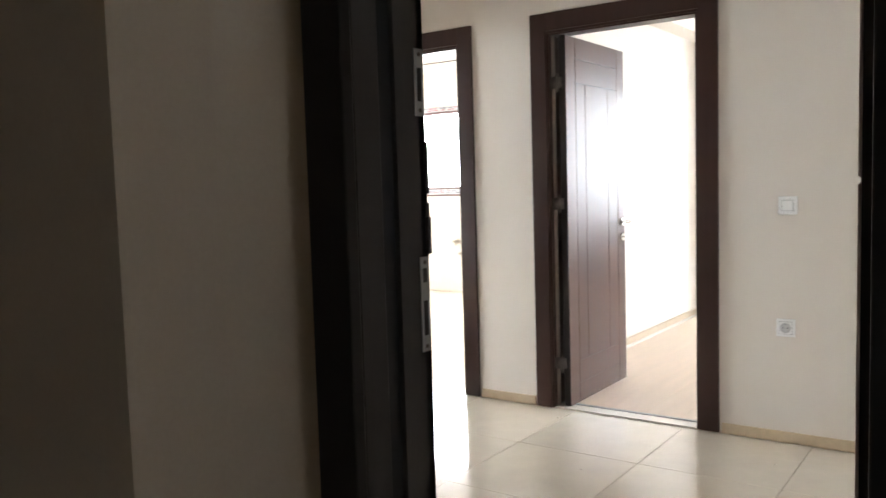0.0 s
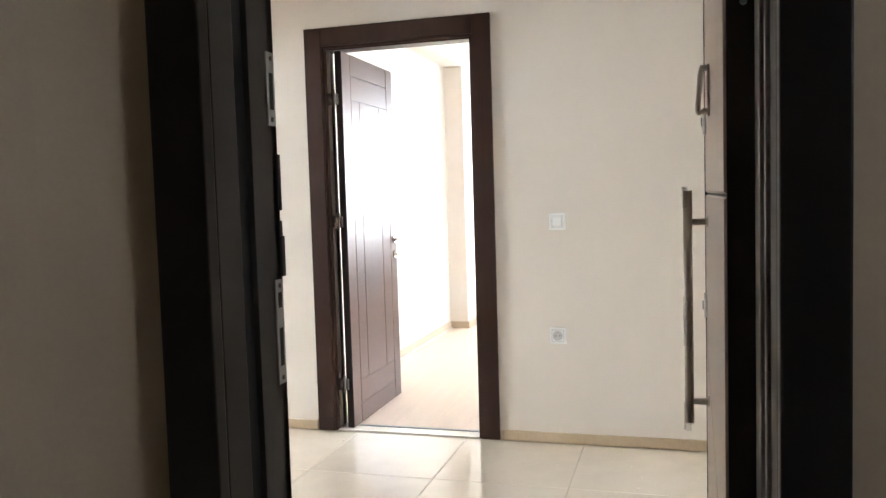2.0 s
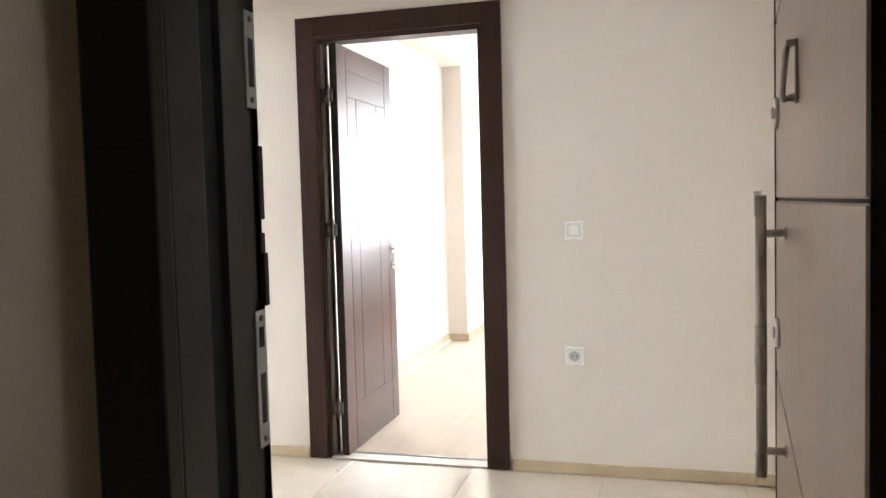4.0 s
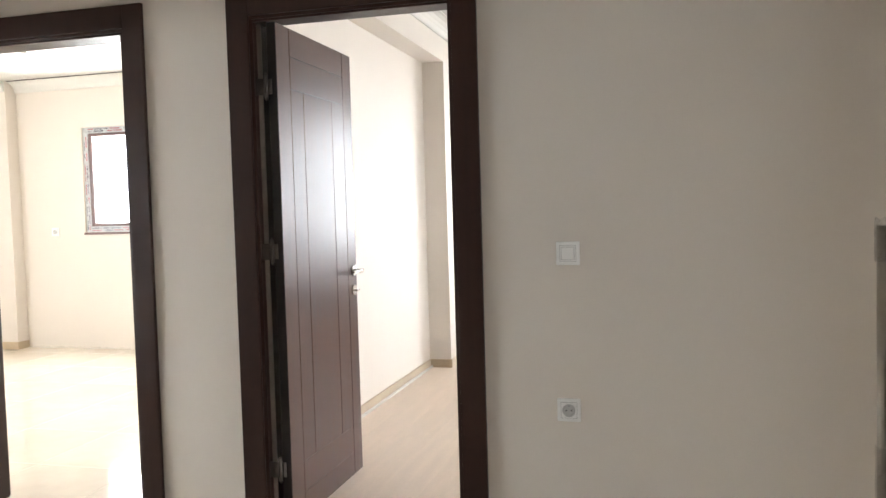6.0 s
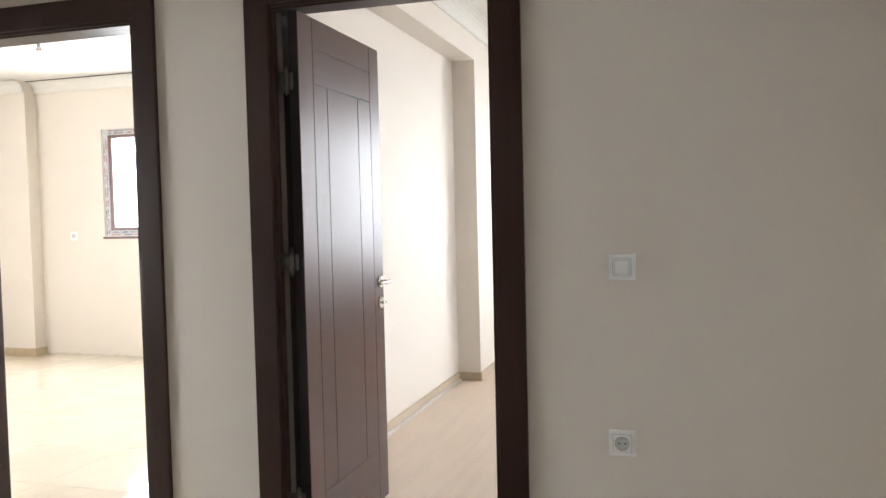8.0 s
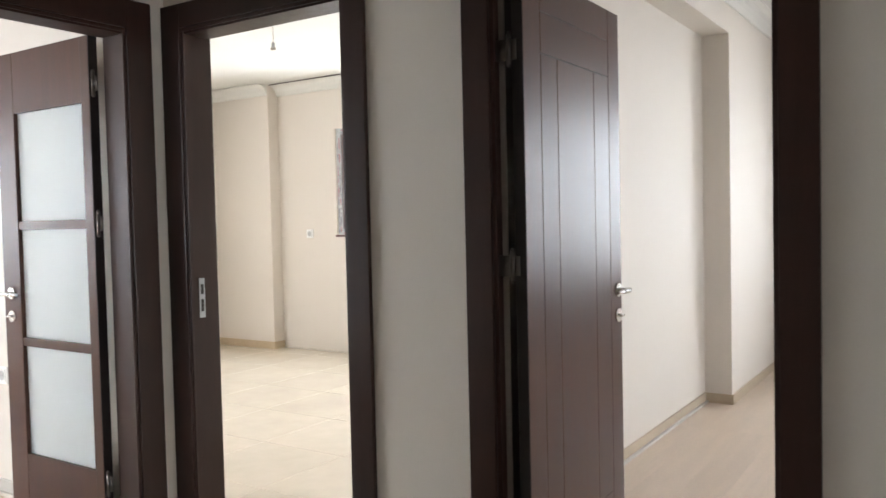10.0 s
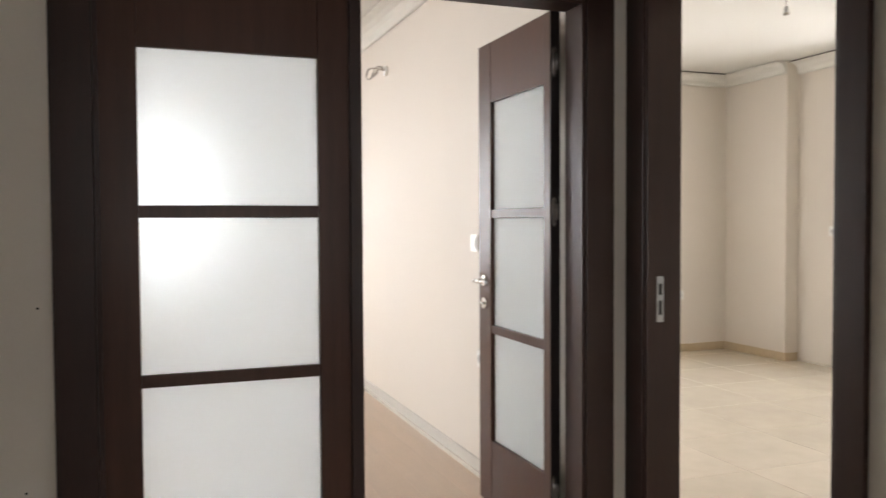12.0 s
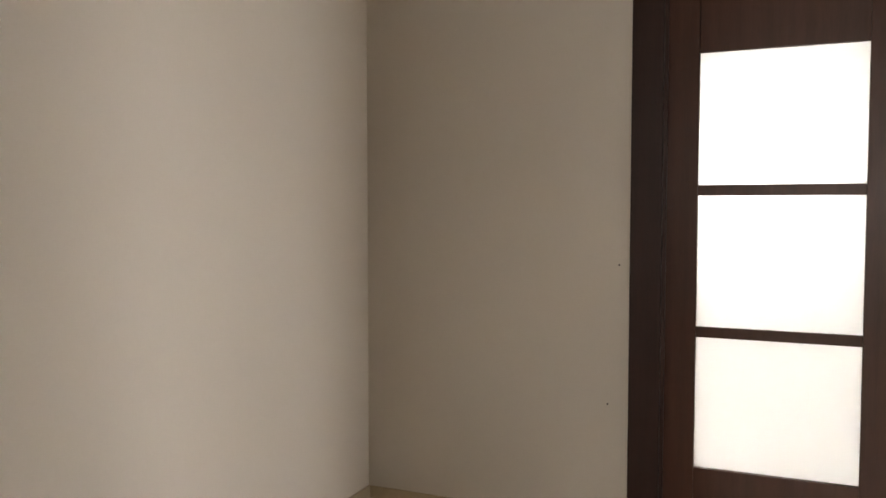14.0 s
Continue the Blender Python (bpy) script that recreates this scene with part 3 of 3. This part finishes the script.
for z0, z1, holes in ((1.394, 1.535, ((1.425, 1.495),)), (0.889, 1.095, ((0.925, 1.0), (1.04, 1.07)))):
    plate = part("strike_plate", box(EL - 0.0005, EL + 0.0025, -2.560, -2.530, z0, z1, bevel=0.001), ZINC, lock_jamb, "zinc lock strike plate with screws")
    for a, b in holes:
        part("strike_hole", box(EL + 0.0026, EL + 0.0032, -2.552, -2.538, a, b, bevel=0.0), BLACK, plate)
    for z in (z0 + 0.012, z1 - 0.012):
        part("screw", rod((EL + 0.0022, -2.545, z), (EL + 0.0042, -2.545, z), 0.0045, seg=12), HINGE, plate)
for z0, z1, d in ((1.10, 1.18, 0.007), (1.18, 1.21, 0.003), (1.23, 1.34, 0.004)):
    part("lock_catch", box(EL - 0.001, EL + d, -2.535, -2.522, z0, z1, bevel=0.002), STEEL_DARK, lock_jamb)
# leaf, opened into the hall
EX0, EX1, EY0, EY1 = 0.952, 1.012, -2.50, -1.635
eleaf = part("door_leaf", box(EX0 + 0.005, EX1, EY0, EY1, 0.015, 2.05, bevel=0.004), STEEL_DARK, ent)


def plate_panel(poly):
    bm = bmesh.new()
    cy, cz = sum(p[0] for p in poly) / len(poly), sum(p[1] for p in poly) / len(poly)
    lo = [bm.verts.new((EX0 + 0.005, y, z)) for y, z in poly]
    hi = [bm.verts.new((EX0, y + 0.003 * (1 if y < cy else -1), z + 0.004 * (1 if z < cz else -1))) for y, z in poly]
    bm.faces.new(hi)
    bm.faces.new(lo[::-1])
    for i in range(len(poly)):
        j = (i + 1) % len(poly)
        bm.faces.new((lo[i], lo[j], hi[j], hi[i]))
    return bm


for poly in (((EY0, 1.238), (EY1, 1.238), (EY1, 1.63), (EY0, 1.95)), ((EY0, 1.955), (EY1, 1.636), (EY1, 2.05), (EY0, 2.05)),
             ((EY0, 0.46), (EY1, 0.838), (EY1, 1.232), (EY0, 1.232)), ((EY0, 0.015), (EY1, 0.015), (EY1, 0.832), (EY0, 0.454))):
    part("panel", plate_panel(poly), ENTRY, eleaf, "grey-brown laminate panel")
part("edge_trim", box(EX0 - 0.002, EX1, EY1 + 0.0005, EY1 + 0.007, 0.015, 2.05, bevel=0.001), STEEL_DARK, eleaf)
PX, PY = 0.902, -1.80
bm = rod((PX, PY, 0.640), (PX, PY, 1.245), 0.0115, seg=28)
pull = part("pull_handle", bm, GOLD, eleaf, "long brushed metal pull bar in torn clear wrap", smooth=True)
for z in (0.697, 1.164):
    bm = rod((PX + 0.01, PY, z), (EX0, PY, z), 0.0085)
    part("pull_post", bm, GOLD, eleaf, smooth=True)
    part("pull_collar", rod((EX0 - 0.004, PY, z), (EX0, PY, z), 0.014), CHROME, eleaf, smooth=True)


def crumpled(z0, z1, side):
    """A thin torn sleeve of film, open along one side."""
    bm = bmesh.new()
    rows = []
    for i in range(14):
        z = z0 + (z1 - z0) * i / 13
        rows.append([bm.verts.new((PX + (0.0120 + 0.0018 * random.random()) * math.cos(q) - 0.001, PY + (0.0120 + 0.0018 * random.random()) * math.sin(q),
                                   z + 0.004 * random.random())) for q in (side + k * 0.5 for k in range(7))])
    for r, s in zip(rows, rows[1:]):
        for k in range(6):
            bm.faces.new((r[k], r[k + 1], s[k + 1], s[k]))
    bmesh.ops.solidify(bm, geom=bm.faces, thickness=0.0006)
    return bm


for z0, z1, side in ((0.618, 0.69, 2.2), (0.84, 0.97, 2.6), (1.20, 1.252, 1.8)):
    wrap = part("wrap", crumpled(z0, z1, side), SHRINK, eleaf, "torn clear plastic wrap")
    wrap.visible_shadow = False
KY = -1.95
bm = box(EX0 - 0.006, EX0, KY - 0.011, KY + 0.011, 1.418, 1.540, bevel=0.003)
add_box(bm, EX0 - 0.022, EX0 - 0.005, KY - 0.013, KY + 0.013, 1.526, 1.538, bevel=0.003)
add_rod(bm, (EX0 - 0.005, KY, 1.430), (EX0 - 0.016, KY, 1.430), 0.009, 0.007)
knock = part("knocker_plate", bm, GOLD, eleaf, "bronze door knocker")
tube("knocker_ring", [(EX0 - 0.016, KY, 1.532), (EX0 - 0.021, KY, 1.520), (EX0 - 0.023, KY, 1.480), (EX0 - 0.028, KY, 1.435), (EX0 - 0.023, KY, 1.424), (EX0 - 0.016, KY, 1.432)],
     0.0065, GOLD, knock, "hinged knocker arm")
for y, z in ((-1.668, 1.428), (-1.672, 0.932)):
    rose = part("lock_rose", rod((EX0, y, z), (EX0 - 0.008, y, z), 0.036, 0.032, seg=32), PLASTIC, eleaf, "white-wrapped round lock rose", smooth=True)
    part("lock_cylinder", rod((EX0 - 0.008, y, z), (EX0 - 0.012, y, z), 0.013, 0.012, seg=20), ZINC, eleaf, smooth=True)
for z in (0.55, 1.56):
    part("edge_bolt", rod((0.985, EY0 - 0.012, z), (0.985, EY0, z), 0.006, seg=14), ZINC, eleaf, smooth=True)

solid("trim_bedroom_threshold", box(-0.90, -0.106, -0.004, 0.085, 0.0, 0.006, bevel=0.002), STONE, "pale stone door threshold", "threshold", "structure")
solid("trim_bedroom_threshold_bar", box(-0.90, -0.106, 0.085, 0.108, 0.0, 0.010, bevel=0.003), ZINC, "metal strip between tile and laminate floor", "threshold", "structure")


# ---------------------------------------------------------------- sockets and switches
def plate_thing(name, at, normal, kind, label):
    """A square wall plate, built facing -y at the origin and turned to the wall."""
    th = thing(name, label, "light switch" if kind == "switch" else "socket")
    part("cover_frame", box(-0.042, 0.042, -0.009, 0.0, -0.042, 0.042, bevel=0.003), PLASTIC, th)
    # thin grey sheet painting the shadow line inside the cover frame
    part("shadow_line", box(-0.0292, 0.0292, -0.0096, -0.009, -0.0292, 0.0292), PLASTIC_D, th)
    part("inner_frame", box(-0.028, 0.028, -0.0115, -0.0095, -0.028, 0.028, bevel=0.001), PLASTIC, th)
    if kind == "switch":
        # grey sheet painting the shade round the rocker
        part("rocker_shade", box(-0.0235, 0.0235, -0.0118, -0.0114, -0.0235, 0.0235), PLASTIC_D, th)
        part("rocker", box(-0.0222, 0.0222, -0.0155, -0.0119, -0.0222, 0.0222, bevel=0.002), PLASTIC, th)
    elif kind == "double":
        for s in (-1, 1):
            part("rocker", box(-0.0135 + s * 0.0140, 0.0135 + s * 0.0140, -0.0155, -0.0116, -0.026, 0.026, bevel=0.002), PLASTIC, th)
    else:
        bm = bmesh.new()
        seg = 32
        loops = [[bm.verts.new((r * math.cos(6.28319 * i / seg), y, r * math.sin(6.28319 * i / seg))) for i in range(seg)]
                 for r, y in ((0.0235, -0.0116), (0.0235, -0.0140), (0.0205, -0.0140), (0.0190, -0.0118))]
        for a, b in zip(loops, loops[1:]):
            for i in range(seg):
                bm.faces.new((a[i], a[(i + 1) % seg], b[(i + 1) % seg], b[i]))
        bm.faces.new(loops[-1])
        # the well's grey carries the shade of its recess
        well = part("socket_well", bm, PLASTIC_M, th, "round recessed socket well")
        for s in (-1, 1):
            part("contact_hole", rod((s * 0.0095, -0.0125, 0), (s * 0.0095, -0.0117, 0), 0.0028, seg=12), BLACK, well)
        part("earth_clip", box(-0.003, 0.003, -0.0135, -0.0119, 0.0145, 0.0185), ZINC, well)
    n = Vector(normal)
    th.matrix_basis = Matrix.Translation(at) @ pose(0, 0, 0, 0, 0, math.degrees(math.atan2(n.x, -n.y)))
    return th


plate_thing("light_switch", (0.312, 0, 1.11), (0, -1, 0), "switch", "white square light switch on the hall wall")
plate_thing("wall_socket", (0.305, 0, 0.543), (0, -1, 0), "socket", "white square wall socket low on the hall wall")
plate_thing("wall_socket", (-5.18, KN, 1.16), (0, -1, 0), "socket", "white wall socket on the kitchen wall")
plate_thing("wall_socket", (-6.37, 3.15, 0.545), (1, 0, 0), "socket", "small wall socket low on the kitchen side wall")
plate_thing("light_switch", (-3.64, -0.10, 1.15), (0, -1, 0), "double", "white double light switch on the salon wall")
plate_thing("wall_socket", (-3.56, -0.10, 0.58), (0, -1, 0), "socket", "white wall socket low on the salon wall")
plate_thing("wall_socket", (-6.33, -0.10, 1.16), (0, -1, 0), "socket", "white wall socket on the far salon wall")
plate_thing("wall_socket", (-6.35, -0.10, 0.55), (0, -1, 0), "socket", "white wall socket low on the far salon wall")

# ---------------------------------------------------------------- kitchen window
kw = thing("window_1", "small brown window still wrapped in printed protective film", "window", "structure")
x0, x1, z0, z1, wy = -4.83, -3.99, 1.15, 2.17, KN + 0.02
for a, b, c, d in ((x0, x0 + 0.055, z0, z1), (x1 - 0.055, x1, z0, z1), (x0 + 0.055, x1 - 0.055, z0, z0 + 0.055), (x0 + 0.055, x1 - 0.055, z1 - 0.055, z1)):
    part("window_frame", box(a, b, wy, wy + 0.06, c, d, bevel=0.003), FILM, kw, "frame in grey printed film")
for a, b, c, d in ((x0 + 0.055, x0 + 0.095, z0 + 0.055, z1 - 0.055), (x1 - 0.115, x1 - 0.055, z0 + 0.055, z1 - 0.055),
                   (x0 + 0.095, x1 - 0.115, z0 + 0.055, z0 + 0.085), (x0 + 0.095, x1 - 0.115, z1 - 0.085, z1 - 0.055)):
    part("sash", box(a, b, wy + 0.008, wy + 0.065, c, d, bevel=0.003), PVC, kw, "brown sash")
pane = part("pane", box(x0 + 0.09, x1 - 0.11, wy + 0.034, wy + 0.038, z0 + 0.08, z1 - 0.08), GLASS, kw, "clear glass pane")
pane.visible_shadow = False
part("window_sill", box(x0 - 0.01, x1 + 0.01, KN - 0.012, wy, z0 - 0.024, z0 - 0.002, bevel=0.003), PVC, kw, "dark window sill")
bm = rod((x1 - 0.085, wy + 0.008, 1.70), (x1 - 0.085, wy - 0.03, 1.70), 0.008)
add_rod(bm, (x1 - 0.085, wy - 0.03, 1.70), (x1 - 0.085, wy - 0.03, 1.58), 0.008)
part("window_handle", bm, CHROME, kw, smooth=True)
bm, bm2 = bmesh.new(), bmesh.new()


def print_bar(along, across, length, width, upright):
    """One unreadable printed word on the film: a few uneven strokes."""
    target = bm2 if random.random() < 0.35 else bm
    n = max(2, int(length / 0.011))
    for k in range(n):
        p, q = along + k * length / n, along + (k + 0.62) * length / n
        lo, hi = across + width * 0.3 * random.random(), across + width * (0.7 + 0.3 * random.random())
        if upright:
            add_box(target, lo, hi, wy - 0.0012, wy - 0.0004, p, q)
        else:
            add_box(target, p, q, wy - 0.0012, wy - 0.0004, lo, hi)


for edge in (x0 + 0.008, x0 + 0.030, x1 - 0.047, x1 - 0.025):
    z = z0 + 0.02
    while z < z1 - 0.12:
        length = random.uniform(0.03, 0.11)
        print_bar(z, edge, length, 0.017, True)
        z += length + random.uniform(0.012, 0.05)
for edge in (z0 + 0.008, z0 + 0.030, z1 - 0.047, z1 - 0.025):
    x = x0 + 0.065
    while x < x1 - 0.16:
        length = random.uniform(0.03, 0.11)
        print_bar(x, edge, length, 0.017, False)
        x += length + random.uniform(0.012, 0.05)
part("film_print", bm, INK, kw, "dark printed marks on the film")
part("film_print", bm2, INK_R, kw, "red printed marks on the film")

# window of the bedroom
bw = thing("window_2", "wide brown bedroom window with clear panes", "window", "structure")
for a, b, c, d in ((-0.25, -0.18, 0.8, 2.3), (1.68, 1.75, 0.8, 2.3), (-0.18, 1.68, 0.8, 0.87), (-0.18, 1.68, 2.23, 2.3), (0.70, 0.80, 0.87, 2.23)):
    part("window_frame", box(a, b, 5.12, 5.18, c, d, bevel=0.003), PVC, bw)
for a, b in ((-0.18, 0.70), (0.80, 1.68)):
    p = part("pane", box(a, b, 5.148, 5.152, 0.87, 2.23), GLASS, bw, "clear glass pane")
    p.visible_shadow = False
part("window_sill", box(-0.28, 1.78, 5.05, 5.12, 0.77, 0.80, bevel=0.003), STONE, bw, "pale stone sill")

# unseen window, added round the east fill lamp
ew = thing("window_4_added", "added unseen brown bedroom side window with a clear pane", "window", "structure")
for a, b, c, d in ((1.65, 1.72, 0.85, 2.25), (3.28, 3.35, 0.85, 2.25), (1.72, 3.28, 0.85, 0.92), (1.72, 3.28, 2.18, 2.25)):
    part("window_frame", box(2.94, 3.0, a, b, c, d, bevel=0.003), PVC, ew)
p = part("pane", box(2.968, 2.972, 1.72, 3.28, 0.92, 2.18), GLASS, ew, "clear glass pane")
p.visible_shadow = False

# salon windows
sw = thing("window_3", "wide salon window with clear panes", "window", "structure")
for a, b, c, d in ((-3.85, -3.78, 0.75, 2.3), (-0.92, -0.85, 0.75, 2.3), (-3.78, -0.92, 0.75, 0.82), (-3.78, -0.92, 2.23, 2.3), (-2.40, -2.30, 0.82, 2.23)):
    part("window_frame", box(-8.64, -8.58, a, b, c, d, bevel=0.003), PVC, sw)
for a, b in ((-3.78, -2.40), (-2.30, -0.92)):
    p = part("pane", box(-8.612, -8.608, a, b, 0.82, 2.23), GLASS, sw, "clear glass pane")
    p.visible_shadow = False
bd = thing("door_5", "brown glazed balcony door with black handles", "door", "structure")
for a, b, c, d, m in ((-6.68, -6.62, 0.0, 2.12, PLASTIC), (-8.35, -8.28, 0.0, 2.12, PVC), (-8.28, -6.68, 2.03, 2.12, PVC), (-8.28, -6.68, 0.0, 0.09, PLASTIC),
                      (-7.53, -7.47, 0.09, 2.03, PLASTIC), (-7.47, -7.42, 0.09, 2.03, PVC), (-6.74, -6.68, 0.09, 2.03, PLASTIC), (-8.28, -8.22, 0.09, 2.03, PLASTIC)):
    part("frame_member", box(a, b, -0.048, -0.004, c, d, bevel=0.003), m, bd)
for a, b in ((-8.22, -7.53), (-7.42, -6.74)):
    p = part("pane", box(a, b, -0.027, -0.023, 0.09, 2.03), GLASS, bd, "clear glass pane")
    p.visible_shadow = False
for x in (-7.50, -6.71):
    bm = rod((x, -0.048, 1.08), (x, -0.10, 1.08), 0.011)
    add_rod(bm, (x, -0.10, 1.085), (x - 0.12, -0.10, 1.07), 0.011, 0.009)
    part("door_handle", bm, BLACK, bd, "black lever handle", smooth=True)
part("window_sill", box(-8.35, -6.62, -0.14, -0.048, 0.0, 0.025, bevel=0.003), STONE, bd, "pale stone door sill")
solid("floor_balcony", box(-8.7, -6.52, 0.1, 1.6, -0.12, -0.02), CONC, "pale concrete balcony slab", "floor", "structure")
rail = thing("balcony_rail", "white metal railing along the balcony edge", "railing", at=(-7.6, 1.5, -0.02))
for z in (0.32, 0.50, 0.68, 0.86, 1.0):
    part("bar", rod((-1.05, 0, z), (1.05, 0, z), 0.015), PLASTIC, rail, smooth=True)
for x in (-1.0, -0.35, 0.35, 1.0):
    part("post", box(x - 0.02, x + 0.02, -0.02, 0.02, 0.0, 1.02), PLASTIC, rail)

# ---------------------------------------------------------------- lamp points and taps
st = thing("ceiling_lamp_socket", "bare lamp holder hanging from the kitchen ceiling", "lamp holder", at=(-3.82, 2.02, H))
part("wire", rod((0, 0, 0), (0, 0, -0.11), 0.0022, seg=10), WIRE, st)
part("holder", rod((0, 0, -0.11), (0.0, 0, -0.145), 0.010, 0.014), PLASTIC_D, st, "grey lamp holder", smooth=True)
part("terminal", box(-0.018, 0.018, -0.01, 0.01, -0.163, -0.146, bevel=0.003), WIRE, st)
sl = thing("wall_lamp_wire", "bare lamp wires looping from the salon wall", "wiring", at=(-5.20, -0.10, 2.28))
tube("wire", [(0.0, 0, 0), (0.02, -0.05, 0.03), (0.09, -0.10, 0.0), (0.05, -0.12, -0.06), (-0.03, -0.10, -0.05), (-0.02, -0.05, 0.01)], 0.0045, WIRE, sl)
tube("wire", [(0.0, 0, 0), (-0.03, -0.06, 0.02), (-0.10, -0.10, 0.03), (-0.13, -0.11, -0.03), (-0.06, -0.10, -0.06), (0.03, -0.07, -0.02)], 0.0045, WIRE, sl)
part("wall_box", rod((0, 0, 0), (0, -0.012, 0), 0.035, seg=24), PLASTIC, sl, "white round wall box", smooth=True)
for i, (x, z) in enumerate(((-4.13, 0.60), (-4.05, 0.46))):
    tp = thing("water_tap", "small angled metal stop valve on the kitchen wall", "tap", group="kitchen stop valves", at=(x, KN, z))
    part("rose", rod((0, 0, 0), (0, -0.008, 0), 0.032, seg=24), BRASS, tp, smooth=True)
    bm = rod((0, -0.008, 0), (0, -0.075, 0), 0.012)
    add_rod(bm, (0, -0.055, 0), (0, -0.055, -0.05), 0.010)
    part("valve_body", bm, BRASS, tp, smooth=True)
    part("valve_knob", rod((0, -0.075, 0), (0, -0.105, 0), 0.020, 0.017), BRASS, tp, smooth=True)

marks = thing("wall_mark", "tiny dark nail marks on the hall wall", "nail mark", at=(WX, -1.95, 0.9))
for y, z in ((0.02, 0.118), (-0.018, -0.401)):
    part("nail_head", rod((0, y, z), (0.0015, y, z), 0.0035, seg=10), BLACK, marks)
for x, y, r in ((-0.796, -0.175, 0.008), (0.337, -0.343, 0.006), (0.71, -0.57, 0.006), (0.67, -0.305, 0.004), (0.72, -0.429, 0.004), (-0.35, -0.82, 0.004), (1.2, -0.5, 0.005)):
    bm = bmesh.new()
    bmesh.ops.create_icosphere(bm, subdivisions=1, radius=r, matrix=Matrix.Diagonal((1, 0.7, 0.45, 1)))
    cr = solid("plaster_crumb", bm, PLASTER, "small grey plaster crumb lying on the floor tile", "crumb")
    cr.location = (x, y, r * 0.38)
    cr["group"] = "crumbs on the hall floor"

# outside
solid("ground", box(-150, 150, -150, 150, -9.1, -9.0), CONC, "pale ground far below the windows", "ground", "structure")
# ring of glowing faces added round the flat in place of real surroundings
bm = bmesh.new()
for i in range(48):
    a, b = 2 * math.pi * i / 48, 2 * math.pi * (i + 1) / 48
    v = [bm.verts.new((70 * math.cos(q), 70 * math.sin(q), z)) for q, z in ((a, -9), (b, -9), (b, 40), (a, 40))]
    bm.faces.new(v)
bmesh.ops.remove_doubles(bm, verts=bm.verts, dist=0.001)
solid("backdrop", bm, SKY_GLOW, "glowing backdrop standing in for bright sky and distance", "backdrop", "structure")

# ---------------------------------------------------------------- floors laid piece by piece
cache = {}


def piece(name, parent, w, d, x, y, material, h=0.008, bev=0.0012):
    key = (name, round(w, 4), round(d, 4))
    if key not in cache:
        bm = bmesh.new()
        lo = [bm.verts.new((sx * w / 2, sy * d / 2, -h)) for sx, sy in ((-1, -1), (1, -1), (1, 1), (-1, 1))]
        mi = [bm.verts.new((sx * w / 2, sy * d / 2, -bev)) for sx, sy in ((-1, -1), (1, -1), (1, 1), (-1, 1))]
        hi = [bm.verts.new((sx * (w / 2 - bev), sy * (d / 2 - bev), 0)) for sx, sy in ((-1, -1), (1, -1), (1, 1), (-1, 1))]
        bm.faces.new(hi)
        for r, s in ((lo, mi), (mi, hi)):
            for i in range(4):
                bm.faces.new((r[i], r[(i + 1) % 4], s[(i + 1) % 4], s[i]))
        cache[key] = mesh_from(bm, name, material)
    ob = new(name, cache[key])
    ob.location, ob.parent = (x, y, 0), parent
    return ob


def laid(name, parent, room, w, d, ox, oy, material, joint, stagger=0.0):
    """Covers the rectangle room with pieces w by d from the corner (ox, oy); rows along x are shifted by stagger."""
    rx0, rx1, ry0, ry1 = room
    j0, j1 = math.floor((ry0 - oy) / d), math.ceil((ry1 - oy) / d)
    for j in range(j0, j1):
        sh = ox + stagger * (j % 3)
        for i in range(math.floor((rx0 - sh) / w), math.ceil((rx1 - sh) / w)):
            a, b = max(rx0, sh + i * w), min(rx1, sh + (i + 1) * w)
            c, e = max(ry0, oy + j * d), min(ry1, oy + (j + 1) * d)
            if b - a > 0.02 and e - c > 0.02:
                piece(name, parent, b - a - joint, e - c - joint, (a + b) / 2, (c + e) / 2, material, bev=0.0012 if name == "tile" else 0.0005)


fl = solid("floor_hall", box(-2.545, 1.88, -3.1, 0.0, -0.1, -0.004), GROUT, "polished cream marble-look tile floor of the hall", "floor", "structure")
laid("tile", fl, (WX, 1.88, -2.98, -0.005), 0.6, 0.6, -0.175, -0.025, TILE, 0.0024)
fl = solid("floor_kitchen", box(-6.5, -1.31, 0.0, KN + 0.2, -0.1, -0.004), GROUT, "polished cream marble-look tile floor of the kitchen", "floor", "structure")
laid("tile", fl, (-6.37, -1.31, 0.10, KN), 0.6, 0.6, -0.15, -0.03, TILE, 0.0024)
laid("tile", fl, (-2.31, -1.485, -0.004, 0.10), 0.6, 0.6, -0.15, -0.03, TILE, 0.0024)
fl = solid("floor_bedroom", box(-1.31, 3.0, 0.0, 5.3, -0.1, -0.003), BASE_W, "light oak laminate floor of the bedroom", "floor", "structure")
laid("plank", fl, (-1.215, 2.9, 0.108, 5.1), 0.192, 1.28, -1.2, 0.1, PLANK, 0.0004)
fl = solid("floor_salon", box(-8.7, -2.545, -4.6, 0.0, -0.1, -0.003), BASE_W, "light oak laminate floor of the salon", "floor", "structure")
laid("plank", fl, (-8.55, -2.425, -4.5, -0.10), 1.28, 0.192, -2.4, -4.5, PLANK_S, 0.0004, stagger=0.42)
